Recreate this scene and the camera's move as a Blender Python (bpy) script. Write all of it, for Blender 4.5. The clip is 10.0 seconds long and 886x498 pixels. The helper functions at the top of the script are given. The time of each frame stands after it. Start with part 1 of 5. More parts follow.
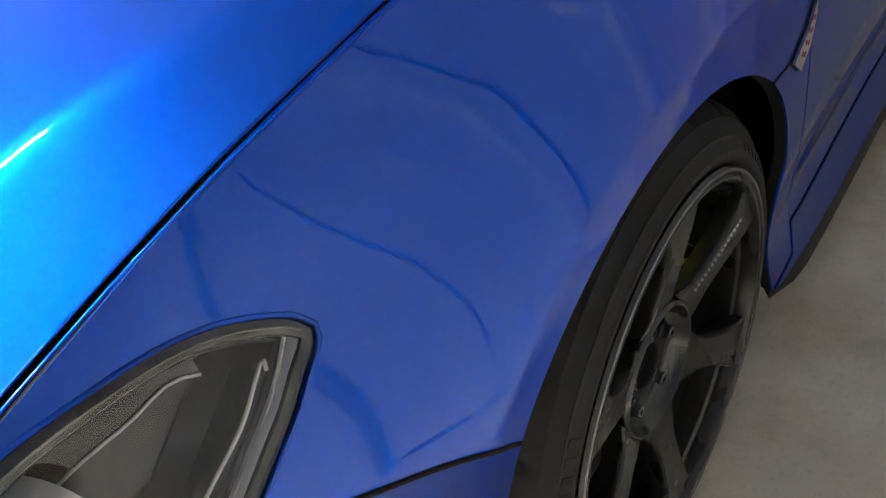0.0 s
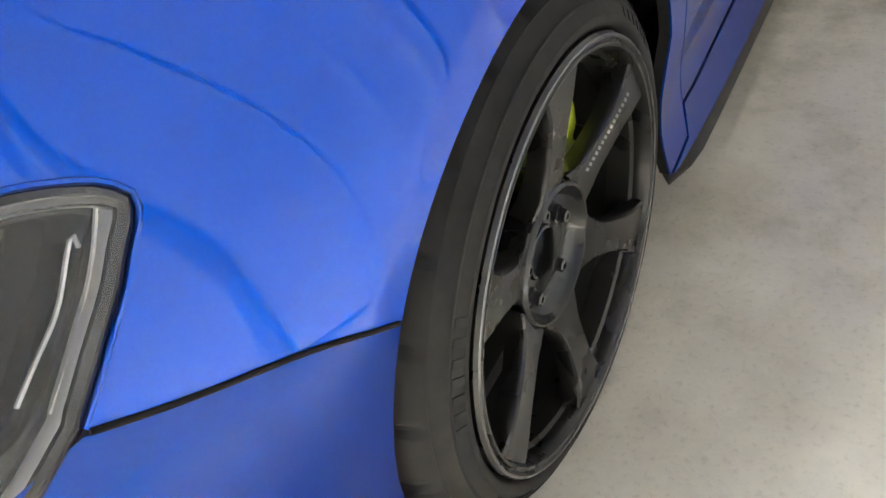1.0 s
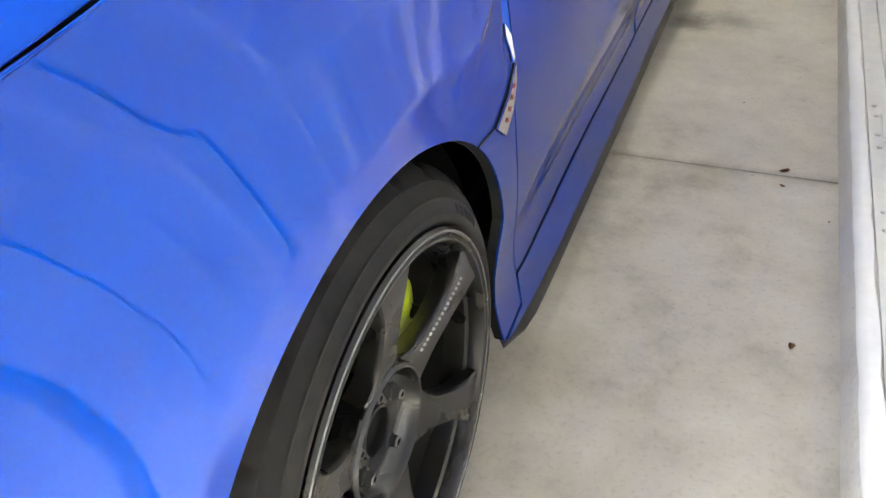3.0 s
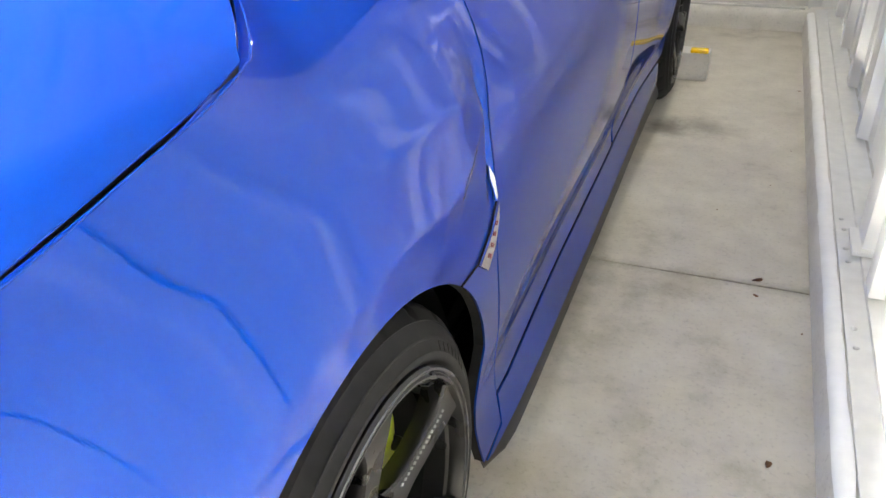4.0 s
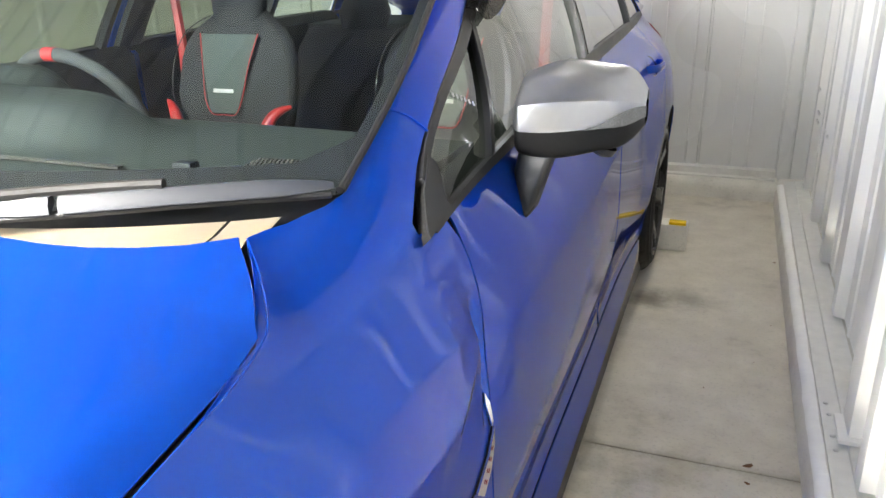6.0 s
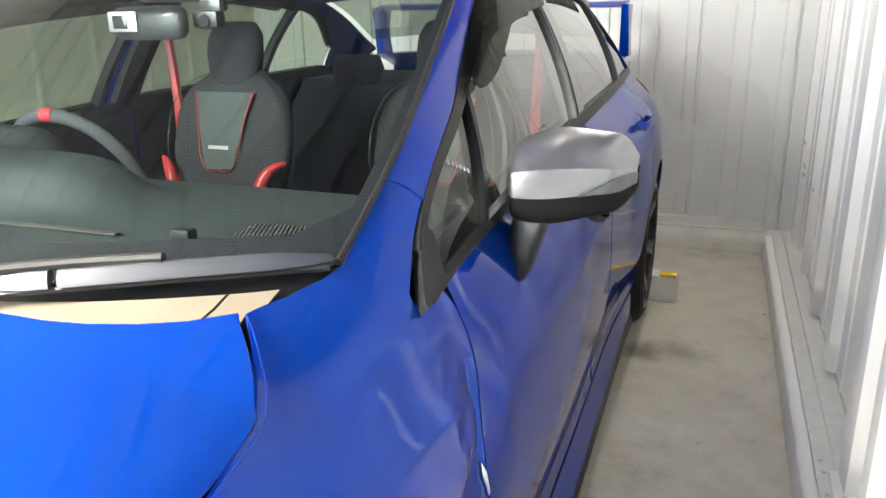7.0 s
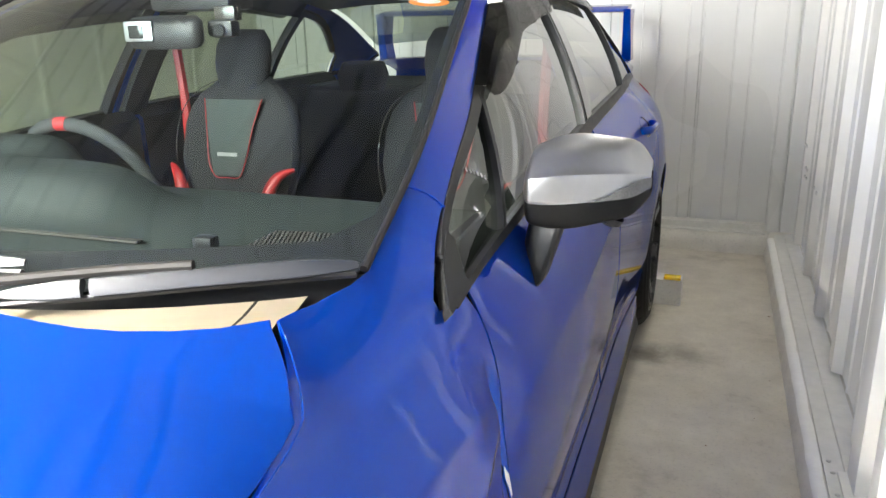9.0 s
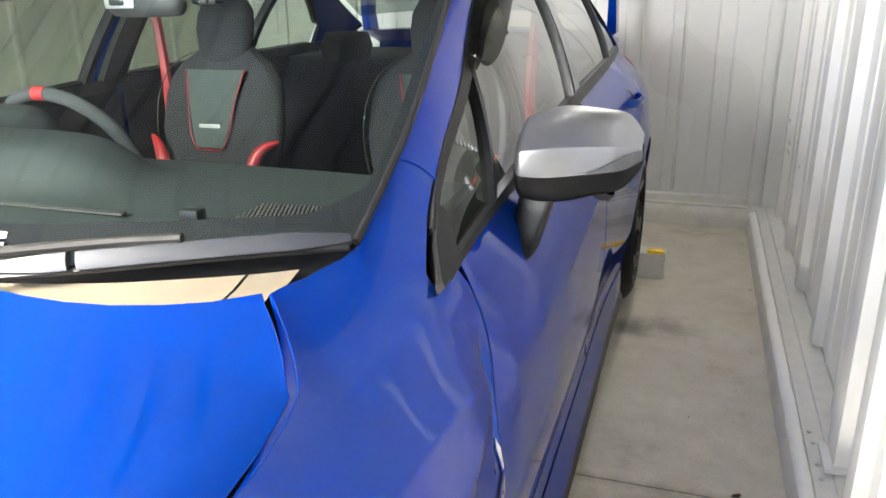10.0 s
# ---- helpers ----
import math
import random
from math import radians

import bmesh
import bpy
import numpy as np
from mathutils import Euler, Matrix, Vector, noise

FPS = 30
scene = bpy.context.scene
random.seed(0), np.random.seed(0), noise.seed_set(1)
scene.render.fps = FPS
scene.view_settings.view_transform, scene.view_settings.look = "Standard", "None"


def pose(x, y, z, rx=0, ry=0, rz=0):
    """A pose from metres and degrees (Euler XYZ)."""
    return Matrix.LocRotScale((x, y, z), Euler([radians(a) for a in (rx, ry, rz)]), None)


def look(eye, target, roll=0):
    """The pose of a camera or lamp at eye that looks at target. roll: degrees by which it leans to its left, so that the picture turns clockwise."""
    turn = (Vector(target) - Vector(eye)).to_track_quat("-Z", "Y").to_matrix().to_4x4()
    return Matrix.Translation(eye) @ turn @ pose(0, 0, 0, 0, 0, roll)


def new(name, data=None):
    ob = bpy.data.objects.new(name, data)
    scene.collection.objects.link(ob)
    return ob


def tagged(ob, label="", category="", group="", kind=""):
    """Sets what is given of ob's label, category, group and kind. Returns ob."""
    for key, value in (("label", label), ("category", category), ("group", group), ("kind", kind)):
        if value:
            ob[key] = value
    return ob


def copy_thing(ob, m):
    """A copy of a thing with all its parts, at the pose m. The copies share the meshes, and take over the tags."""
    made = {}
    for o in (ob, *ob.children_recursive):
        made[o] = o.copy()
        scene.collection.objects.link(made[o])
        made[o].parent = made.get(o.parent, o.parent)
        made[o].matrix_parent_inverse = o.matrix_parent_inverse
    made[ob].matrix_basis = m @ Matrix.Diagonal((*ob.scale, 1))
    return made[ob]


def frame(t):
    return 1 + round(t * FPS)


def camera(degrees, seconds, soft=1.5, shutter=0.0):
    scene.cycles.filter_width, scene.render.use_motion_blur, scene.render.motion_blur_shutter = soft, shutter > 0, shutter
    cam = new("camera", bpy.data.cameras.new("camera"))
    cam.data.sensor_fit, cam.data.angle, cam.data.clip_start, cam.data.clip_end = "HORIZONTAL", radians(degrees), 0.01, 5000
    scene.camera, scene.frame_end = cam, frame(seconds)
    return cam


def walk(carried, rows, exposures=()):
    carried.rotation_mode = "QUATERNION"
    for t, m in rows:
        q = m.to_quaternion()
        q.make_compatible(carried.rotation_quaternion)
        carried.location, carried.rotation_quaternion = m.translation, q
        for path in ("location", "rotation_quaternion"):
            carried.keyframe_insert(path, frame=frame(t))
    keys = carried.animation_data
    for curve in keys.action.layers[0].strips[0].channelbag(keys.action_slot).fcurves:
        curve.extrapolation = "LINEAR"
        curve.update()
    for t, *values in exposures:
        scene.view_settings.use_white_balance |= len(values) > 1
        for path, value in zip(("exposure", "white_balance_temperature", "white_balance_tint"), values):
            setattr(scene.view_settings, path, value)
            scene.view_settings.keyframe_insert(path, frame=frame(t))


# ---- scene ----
import mathutils.geometry

cam = camera(60.2, 10.0)
PATH = [
    (0, (1.116, -0.587, 1.083), (-0.011, 0.523, -0.14), -14.4),
    (0.5, (1.133, -0.572, 1.04), (0.097, 0.538, -0.262), -15.9),
    (1, (1.148, -0.571, 0.992), (0.2, 0.553, -0.363), -16.2),
    (1.5, (1.152, -0.57, 0.969), (0.291, 0.607, -0.4), -13.8),
    (2, (1.156, -0.561, 0.983), (0.387, 0.701, -0.365), -10.2),
    (2.5, (1.163, -0.536, 1.021), (0.451, 0.821, -0.264), -7.1),
    (2.7, (1.165, -0.529, 1.04), (0.472, 0.874, -0.206), -5.9),
    (3.8, (1.155, -0.5, 1.137), (0.502, 1.056, 0.064), -2.6),
    (4, (1.153, -0.497, 1.148), (0.5, 1.083, 0.111), -2.3),
    (4.5, (1.15, -0.486, 1.182), (0.496, 1.147, 0.231), -1.8),
    (5, (1.138, -0.48, 1.213), (0.477, 1.192, 0.338), -1.7),
    (5.5, (1.135, -0.482, 1.25), (0.471, 1.232, 0.461), -1.4),
    (6, (1.134, -0.488, 1.275), (0.471, 1.258, 0.56), -1.2),
    (7.5, (1.116, -0.489, 1.317), (0.473, 1.315, 0.743), -1.0),
    (8, (1.104, -0.497, 1.318), (0.454, 1.31, 0.756), -1.4),
    (8.5, (1.101, -0.504, 1.32), (0.442, 1.297, 0.752), -1.5),
    (9, (1.1, -0.512, 1.317), (0.454, 1.284, 0.722), -1.3),
    (9.5, (1.092, -0.517, 1.316), (0.47, 1.278, 0.69), -1.1),
    (10, (1.083, -0.508, 1.313), (0.489, 1.284, 0.652), -0.8),
]
walk(cam, [(t, look(e, g, r)) for t, e, g, r in PATH], [(0, -1.1), (0.5, -0.30), (1.0, 0.08), (2.0, 0.45), (3.8, 0.48), (5.0, 0.38), (7.0, 0.0), (10, -0.05)])
# exposure follows the phone's own metering: dark at first, brighter once it looks along the wall
# ---- world and light ----
world = bpy.data.worlds.new("sky")
scene.world = world
world.use_nodes = True
wn = world.node_tree
sky = wn.nodes.new("ShaderNodeTexSky")
sky.sky_type = "NISHITA"
sky.sun_disc = False
sky.sun_elevation, sky.sun_rotation = radians(38), radians(150)
wn.nodes["Background"].inputs["Strength"].default_value = 0.13
wn.links.new(sky.outputs[0], wn.nodes["Background"].inputs[0])

sun_data = bpy.data.lights.new("sun", "SUN")
sun_data.energy, sun_data.angle, sun_data.color = 2.5, radians(0.6), (1.0, 0.95, 0.86)
sun = new("sun", sun_data)
sun.matrix_world = look((0, 0, 0), (0.45, -0.55, -0.75))

# ---- materials ----


def node_mat(name):
    m = bpy.data.materials.new(name)
    m.use_nodes = True
    return m, m.node_tree, m.node_tree.nodes["Principled BSDF"]


def noise_node(nt, scale, detail=4.0, rough=0.55, coord="Object"):
    tc = nt.nodes.new("ShaderNodeTexCoord")
    n = nt.nodes.new("ShaderNodeTexNoise")
    n.inputs["Scale"].default_value, n.inputs["Detail"].default_value = scale, detail
    n.inputs["Roughness"].default_value = rough
    nt.links.new(tc.outputs[coord], n.inputs["Vector"])
    return n


def ramp(nt, src, stops):
    r = nt.nodes.new("ShaderNodeValToRGB")
    e = r.color_ramp.elements
    while len(e) < len(stops):
        e.new(0.5)
    for el, (p, c) in zip(e, stops):
        el.position, el.color = p, (*c, 1)
    nt.links.new(src, r.inputs[0])
    return r


def bump(nt, bsdf, src, strength, dist):
    b = nt.nodes.new("ShaderNodeBump")
    b.inputs["Strength"].default_value, b.inputs["Distance"].default_value = strength, dist
    nt.links.new(src, b.inputs["Height"])
    nt.links.new(b.outputs[0], bsdf.inputs["Normal"])


def simple(name, color, rough, metal=0.0, coat=0.0, spread=0.12, scale=30.0, bump_d=0.0, rough_var=0.08):
    """A surface with variation at two scales in colour, gloss and relief."""
    m, nt, b = node_mat(name)
    n1, n2 = noise_node(nt, scale), noise_node(nt, scale * 0.09, 3)
    mix = nt.nodes.new("ShaderNodeMath")
    mix.operation = "ADD"
    nt.links.new(n1.outputs[0], mix.inputs[0])
    nt.links.new(n2.outputs[0], mix.inputs[1])
    half = nt.nodes.new("ShaderNodeMath")
    half.operation, half.inputs[1].default_value = "MULTIPLY", 0.5
    nt.links.new(mix.outputs[0], half.inputs[0])
    lo = tuple(c * (1 - spread) for c in color)
    hi = tuple(min(1, c * (1 + spread)) for c in color)
    r = ramp(nt, half.outputs[0], [(0.3, lo), (0.7, hi)])
    nt.links.new(r.outputs[0], b.inputs["Base Color"])
    rr = nt.nodes.new("ShaderNodeMapRange")
    rr.inputs["To Min"].default_value, rr.inputs["To Max"].default_value = max(0.02, rough - rough_var), min(1, rough + rough_var)
    nt.links.new(n2.outputs[0], rr.inputs["Value"])
    nt.links.new(rr.outputs[0], b.inputs["Roughness"])
    b.inputs["Metallic"].default_value = metal
    b.inputs["Coat Weight"].default_value, b.inputs["Coat Roughness"].default_value = coat, 0.03
    if bump_d:
        bump(nt, b, n1.outputs[0], 0.5, bump_d)
    return m


def paint_mat():
    m, nt, b = node_mat("blue_pearl_paint")
    flake = noise_node(nt, 2600, 1)
    r = ramp(nt, flake.outputs[0], [(0.35, (0.0, 0.040, 0.31)), (0.7, (0.0, 0.068, 0.50))])
    nt.links.new(r.outputs[0], b.inputs["Base Color"])
    b.inputs["Metallic"].default_value, b.inputs["Roughness"].default_value = 0.84, 0.42
    b.inputs["Specular IOR Level"].default_value = 0.0
    b.inputs["Specular Tint"].default_value = (0.0, 0.07, 0.42, 1)
    b.inputs["Coat Weight"].default_value, b.inputs["Coat Roughness"].default_value = 1.0, 0.012
    b.inputs["Coat IOR"].default_value = 1.44
    peel = noise_node(nt, 120, 2)
    bp = nt.nodes.new("ShaderNodeBump")
    bp.inputs["Strength"].default_value, bp.inputs["Distance"].default_value = 0.05, 0.0006
    nt.links.new(peel.outputs[0], bp.inputs["Height"])
    nt.links.new(bp.outputs[0], b.inputs["Coat Normal"])
    return m


def concrete_mat(name, lo, hi, stain, spots=(), joint=None):
    """Concrete; spots: x, y, radius and darkness of damp or oily stains."""
    m, nt, b = node_mat(name)
    big, mid, fine = noise_node(nt, 1.3, 6, 0.6), noise_node(nt, 7, 8, 0.65), noise_node(nt, 90, 4)
    add = nt.nodes.new("ShaderNodeMix")
    add.data_type = "FLOAT"
    add.inputs[0].default_value = 0.5
    nt.links.new(big.outputs[0], add.inputs[2])
    nt.links.new(mid.outputs[0], add.inputs[3])
    r = ramp(nt, add.outputs[0], [(0.33, stain), (0.47, lo), (0.66, hi)])
    speck = ramp(nt, fine.outputs[0], [(0.25, (0.80, 0.80, 0.80)), (0.45, (1, 1, 1))])
    mul = nt.nodes.new("ShaderNodeMix")
    mul.data_type, mul.blend_type = "RGBA", "MULTIPLY"
    mul.inputs[0].default_value = 1
    nt.links.new(r.outputs[0], mul.inputs[6])
    nt.links.new(speck.outputs[0], mul.inputs[7])
    col = mul.outputs[2]
    for x, y, rad, dark in spots:
        tc = nt.nodes.new("ShaderNodeTexCoord")
        mp = nt.nodes.new("ShaderNodeMapping")
        mp.inputs["Location"].default_value = (-x / rad, -y / (1.25 * rad), 0)
        mp.inputs["Scale"].default_value = (1 / rad, 0.8 / rad, 0)
        nt.links.new(tc.outputs["Object"], mp.inputs[0])
        ln = nt.nodes.new("ShaderNodeVectorMath")
        ln.operation = "LENGTH"
        nt.links.new(mp.outputs[0], ln.inputs[0])
        ad = nt.nodes.new("ShaderNodeMath")
        ad.operation = "MULTIPLY_ADD"
        ad.inputs[1].default_value = 0.6
        nt.links.new(mid.outputs[0], ad.inputs[0])
        nt.links.new(ln.outputs[1], ad.inputs[2])
        sp = ramp(nt, ad.outputs[0], [(0.30, (dark, dark * 0.97, dark * 0.90)), (0.95, (1, 1, 1))])
        sp.color_ramp.interpolation = "EASE"
        mm = nt.nodes.new("ShaderNodeMix")
        mm.data_type, mm.blend_type = "RGBA", "MULTIPLY"
        mm.inputs[0].default_value = 1
        nt.links.new(col, mm.inputs[6])
        nt.links.new(sp.outputs[0], mm.inputs[7])
        col = mm.outputs[2]
    if joint is not None:
        # grime along a joint at the place y = joint
        tc = nt.nodes.new("ShaderNodeTexCoord")
        xyz = nt.nodes.new("ShaderNodeSeparateXYZ")
        nt.links.new(tc.outputs["Object"], xyz.inputs[0])
        off = nt.nodes.new("ShaderNodeMath")
        off.operation, off.inputs[1].default_value = "SUBTRACT", joint
        nt.links.new(xyz.outputs[1], off.inputs[0])
        ab = nt.nodes.new("ShaderNodeMath")
        ab.operation = "ABSOLUTE"
        nt.links.new(off.outputs[0], ab.inputs[0])
        wob = nt.nodes.new("ShaderNodeMath")
        wob.operation, wob.inputs[1].default_value = "MULTIPLY_ADD", 0.08
        nt.links.new(mid.outputs[0], wob.inputs[0])
        nt.links.new(ab.outputs[0], wob.inputs[2])
        sp = ramp(nt, wob.outputs[0], [(0.038, (0.74, 0.73, 0.70)), (0.075, (1, 1, 1))])
        mm = nt.nodes.new("ShaderNodeMix")
        mm.data_type, mm.blend_type = "RGBA", "MULTIPLY"
        mm.inputs[0].default_value = 1
        nt.links.new(col, mm.inputs[6])
        nt.links.new(sp.outputs[0], mm.inputs[7])
        col = mm.outputs[2]
    nt.links.new(col, b.inputs["Base Color"])
    rr = nt.nodes.new("ShaderNodeMapRange")
    rr.inputs["To Min"].default_value, rr.inputs["To Max"].default_value = 0.42, 0.75
    nt.links.new(mid.outputs[0], rr.inputs["Value"])
    nt.links.new(rr.outputs[0], b.inputs["Roughness"])
    bump(nt, b, fine.outputs[0], 0.35, 0.0015)
    return m


def glass_mat(name, tint, rough=0.0, gain=1.9):
    m, nt, b = node_mat(name)
    for link in list(nt.links):
        nt.links.remove(link)
    out = nt.nodes["Material Output"]
    g = nt.nodes.new("ShaderNodeBsdfGlossy")
    g.inputs["Roughness"].default_value = rough
    tr = nt.nodes.new("ShaderNodeBsdfTransparent")
    tr.inputs[0].default_value = (*tint, 1)
    lw = nt.nodes.new("ShaderNodeLayerWeight")
    lw.inputs[0].default_value = 0.5
    pw = nt.nodes.new("ShaderNodeMath")
    pw.operation, pw.inputs[1].default_value = "POWER", 5.0
    nt.links.new(lw.outputs["Facing"], pw.inputs[0])
    fr = nt.nodes.new("ShaderNodeMath")
    fr.operation, fr.inputs[1].default_value, fr.inputs[2].default_value = "MULTIPLY_ADD", 0.9, 0.045
    nt.links.new(pw.outputs[0], fr.inputs[0])
    boost = nt.nodes.new("ShaderNodeMath")
    boost.operation, boost.use_clamp = "MULTIPLY", True
    boost.inputs[1].default_value = gain
    nt.links.new(fr.outputs[0], boost.inputs[0])
    mx = nt.nodes.new("ShaderNodeMixShader")
    nt.links.new(boost.outputs[0], mx.inputs[0])
    nt.links.new(tr.outputs[0], mx.inputs[1])
    nt.links.new(g.outputs[0], mx.inputs[2])
    nt.links.new(mx.outputs[0], out.inputs[0])
    return m


def emit_mat(name, color, strength):
    m, nt, b = node_mat(name)
    b.inputs["Base Color"].default_value = (*color, 1)
    b.inputs["Emission Color"].default_value = (*color, 1)
    b.inputs["Emission Strength"].default_value = strength
    return m


PAINT = paint_mat()
CONCRETE = concrete_mat("floor_concrete", (0.50, 0.462, 0.385), (0.63, 0.592, 0.505), (0.31, 0.28, 0.22), ((0.92, 2.36, 0.17, 0.30), (1.05, 2.40, 0.22, 0.50), (0.9, 0.5, 0.22, 0.80), (1.1, 1.30, 0.18, 0.80)), 1.335)
KERB = concrete_mat("kerb_concrete", (0.66, 0.63, 0.57), (0.76, 0.74, 0.68), (0.52, 0.49, 0.44))
SHEET = simple("coated_steel_sheet", (0.76, 0.745, 0.70), 0.32, 0.0, 0.25, 0.05, 6.0)
SHEET_BACK = simple("back_wall_sheet", (0.68, 0.68, 0.66), 0.28, 0.0, 0.3, 0.05, 5.0)
SHEET_LEFT = simple("cream_steel_sheet", (0.52, 0.52, 0.42), 0.4, 0.0, 0.2, 0.06, 6.0)
CEILING = simple("ribbed_roof_sheet", (0.34, 0.34, 0.33), 0.45, 0.0, 0.0, 0.06, 6.0)
GALV = simple("galvanised_steel", (0.62, 0.61, 0.58), 0.38, 0.6, 0.0, 0.1, 40.0)
BLACK = simple("black_plastic", (0.010, 0.010, 0.0105), 0.42, 0.0, 0.0, 0.25, 200.0, 0.0004)
GLOSS_BLACK = simple("gloss_black_trim", (0.012, 0.012, 0.013), 0.14, 0.0, 0.6, 0.2, 60.0)
RUBBER = simple("tyre_rubber", (0.0135, 0.0125, 0.0115), 0.62, 0.0, 0.0, 0.5, 45.0, 0.0006)
RIM = simple("gunmetal_wheel", (0.022, 0.021, 0.020), 0.28, 0.6, 0.2, 0.12, 160.0)
HUB_BLACK = simple("glossy_dark_hub", (0.010, 0.010, 0.010), 0.14, 0.3, 0.4, 0.15, 120.0)
# rim's gunmetal made darker, for the shade behind the spokes
SHADED_BARREL = simple("shaded_barrel", (0.006, 0.006, 0.006), 0.6, 0.0, 0.0, 0.2, 60.0)
RIM_EDGE = simple("bright_rim_edge", (0.16, 0.16, 0.165), 0.25, 0.85, 0.2, 0.12, 120.0)
# black of the liners, also put into panel gaps for their shade
DARK = simple("liner_and_gap_shade", (0.008, 0.008, 0.008), 0.85, 0.0, 0.0, 0.3, 40.0)
# disc colour lowered as well, since it lies in that shade
STEEL = simple("brake_steel", (0.03, 0.03, 0.03), 0.4, 0.8, 0.0, 0.2, 80.0)
CALIPER = simple("yellow_green_caliper", (0.62, 0.72, 0.02), 0.32, 0.0, 0.4, 0.1, 60.0)
SILVER = simple("satin_silver_mirror_cap", (0.70, 0.70, 0.71), 0.32, 1.0, 0.3, 0.05, 60.0)
BLACK.node_tree.nodes["Principled BSDF"].inputs["Specular IOR Level"].default_value = 0.3
CHROME = simple("chrome", (0.78, 0.78, 0.78), 0.08, 1.0, 0.0, 0.05, 60.0)
GLASS = glass_mat("green_tint_glass", (0.66, 0.76, 0.73), 0.0, 1.2)
SIDE_GLASS = glass_mat("side_window_glass", (0.54, 0.58, 0.48), 0.0, 1.8)
LENS = glass_mat("clear_lamp_lens", (0.90, 0.90, 0.90), 0.0, 1.0)
CLOTH = simple("black_seat_cloth", (0.011, 0.0115, 0.013), 0.9, 0.0, 0.0, 0.05, 320.0)
SUEDE = simple("grey_seat_suede", (0.085, 0.105, 0.098), 0.9, 0.0, 0.0, 0.12, 50.0)
RED = simple("red_leather", (0.27, 0.012, 0.012), 0.5, 0.0, 0.0, 0.15, 100.0)
DASH = simple("grey_dashboard_skin", (0.014, 0.018, 0.0172), 0.7, 0.0, 0.0, 0.05, 220.0)
BEIGE = simple("beige_cowl_cover", (0.27, 0.228, 0.165), 0.5, 0.0, 0.0, 0.05, 30.0)
WHITE = simple("white_print", (0.8, 0.8, 0.78), 0.5)
ORANGE = simple("orange_sticker", (0.80, 0.22, 0.03), 0.5)
YELLOW = simple("amber_reflector", (0.95, 0.62, 0.0), 0.18, 0.0, 0.6, 0.05, 40.0)
TAIL_RED = simple("red_tail_lens", (0.45, 0.01, 0.01), 0.12, 0.0, 0.8)
for dull in (RUBBER, SHADED_BARREL, DARK, DASH):
    dull.node_tree.nodes["Principled BSDF"].inputs["Specular IOR Level"].default_value = 0.2

# ---- mesh helpers ----


def link_bm(name, bm, mat, parent=None, label="", smooth=None):
    """One bmesh as one object. smooth: the angle, in degrees, above which edges stay sharp."""
    me = bpy.data.meshes.new(name)
    bmesh.ops.recalc_face_normals(bm, faces=bm.faces)
    bm.to_mesh(me)
    bm.free()
    me.materials.append(mat)
    if smooth is not None:
        me.shade_smooth()
        me.set_sharp_from_angle(angle=radians(smooth))
    ob = new(name, me)
    if parent is not None:
        ob.parent = parent
    if label:
        ob["label"] = label
    return ob


def part(name, bm, material, parent, label="", smooth=35):
    return link_bm(name, bm, material, parent, label, smooth)


def thing(name, label, category, group="", at=(0, 0, 0)):
    e = new(name)
    e.location = at
    e.empty_display_size = 0.1
    return tagged(e, label, category, group)


def add_box(bm, c, s, rot=None, bev=0.0):
    """A box of centre c and size s, turned by rot, with bevelled edges."""
    m = Matrix.Translation(c) @ (rot or Matrix.Identity(4)) @ Matrix.Diagonal((*s, 1))
    geo = bmesh.ops.create_cube(bm, size=1, matrix=m)
    if bev:
        vs = set(geo["verts"])
        es = [e for e in bm.edges if e.verts[0] in vs and e.verts[1] in vs]
        bmesh.ops.bevel(bm, geom=es, offset=bev, segments=2, affect="EDGES", profile=0.6)
    return bm


def box(c, s, rot=None, bev=0.0):
    return add_box(bmesh.new(), c, s, rot, bev)


def add_grid(bm, rows, close_u=False, close_v=False):
    """Quads over rows of points."""
    vs = [[bm.verts.new(p) for p in r] for r in rows]
    n, k = len(vs), len(vs[0])
    for i in range(n if close_u else n - 1):
        for j in range(k if close_v else k - 1):
            a, b, c, d = vs[i][j], vs[(i + 1) % n][j], vs[(i + 1) % n][(j + 1) % k], vs[i][(j + 1) % k]
            if len({a, b, c, d}) == 4:
                bm.faces.new((a, b, c, d))
    return vs


def revolve(bm, profile, n, axis_at=(0, 0, 0), close=False):
    """Rings of (x, radius) turned round the x axis."""
    ax, ay, az = axis_at
    rows = [[(ax + x, ay + r * math.cos(a), az + r * math.sin(a)) for x, r in profile]
            for a in [2 * math.pi * i / n for i in range(n)]]
    return add_grid(bm, rows, close_u=True, close_v=close)


def add_tube(bm, pts, radius, n=10, caps=True):
    """A round bar along points; radius may be a number or one per point."""
    pts = [Vector(p) for p in pts]
    rad = radius if isinstance(radius, (list, tuple)) else [radius] * len(pts)
    rows, up = [], Vector((0.13, 0.21, 0.97))
    for i, p in enumerate(pts):
        d = (pts[min(i + 1, len(pts) - 1)] - pts[max(i - 1, 0)]).normalized()
        a = d.cross(up)
        a = (a if a.length > 1e-4 else d.cross(Vector((1, 0, 0)))).normalized()
        b = a.cross(d)
        rows.append([p + rad[i] * (math.cos(t) * a + math.sin(t) * b) for t in [2 * math.pi * k / n for k in range(n)]])
    vs = add_grid(bm, rows, close_v=True)
    if caps:
        bm.faces.new(vs[0])
        bm.faces.new(vs[-1])
    return bm


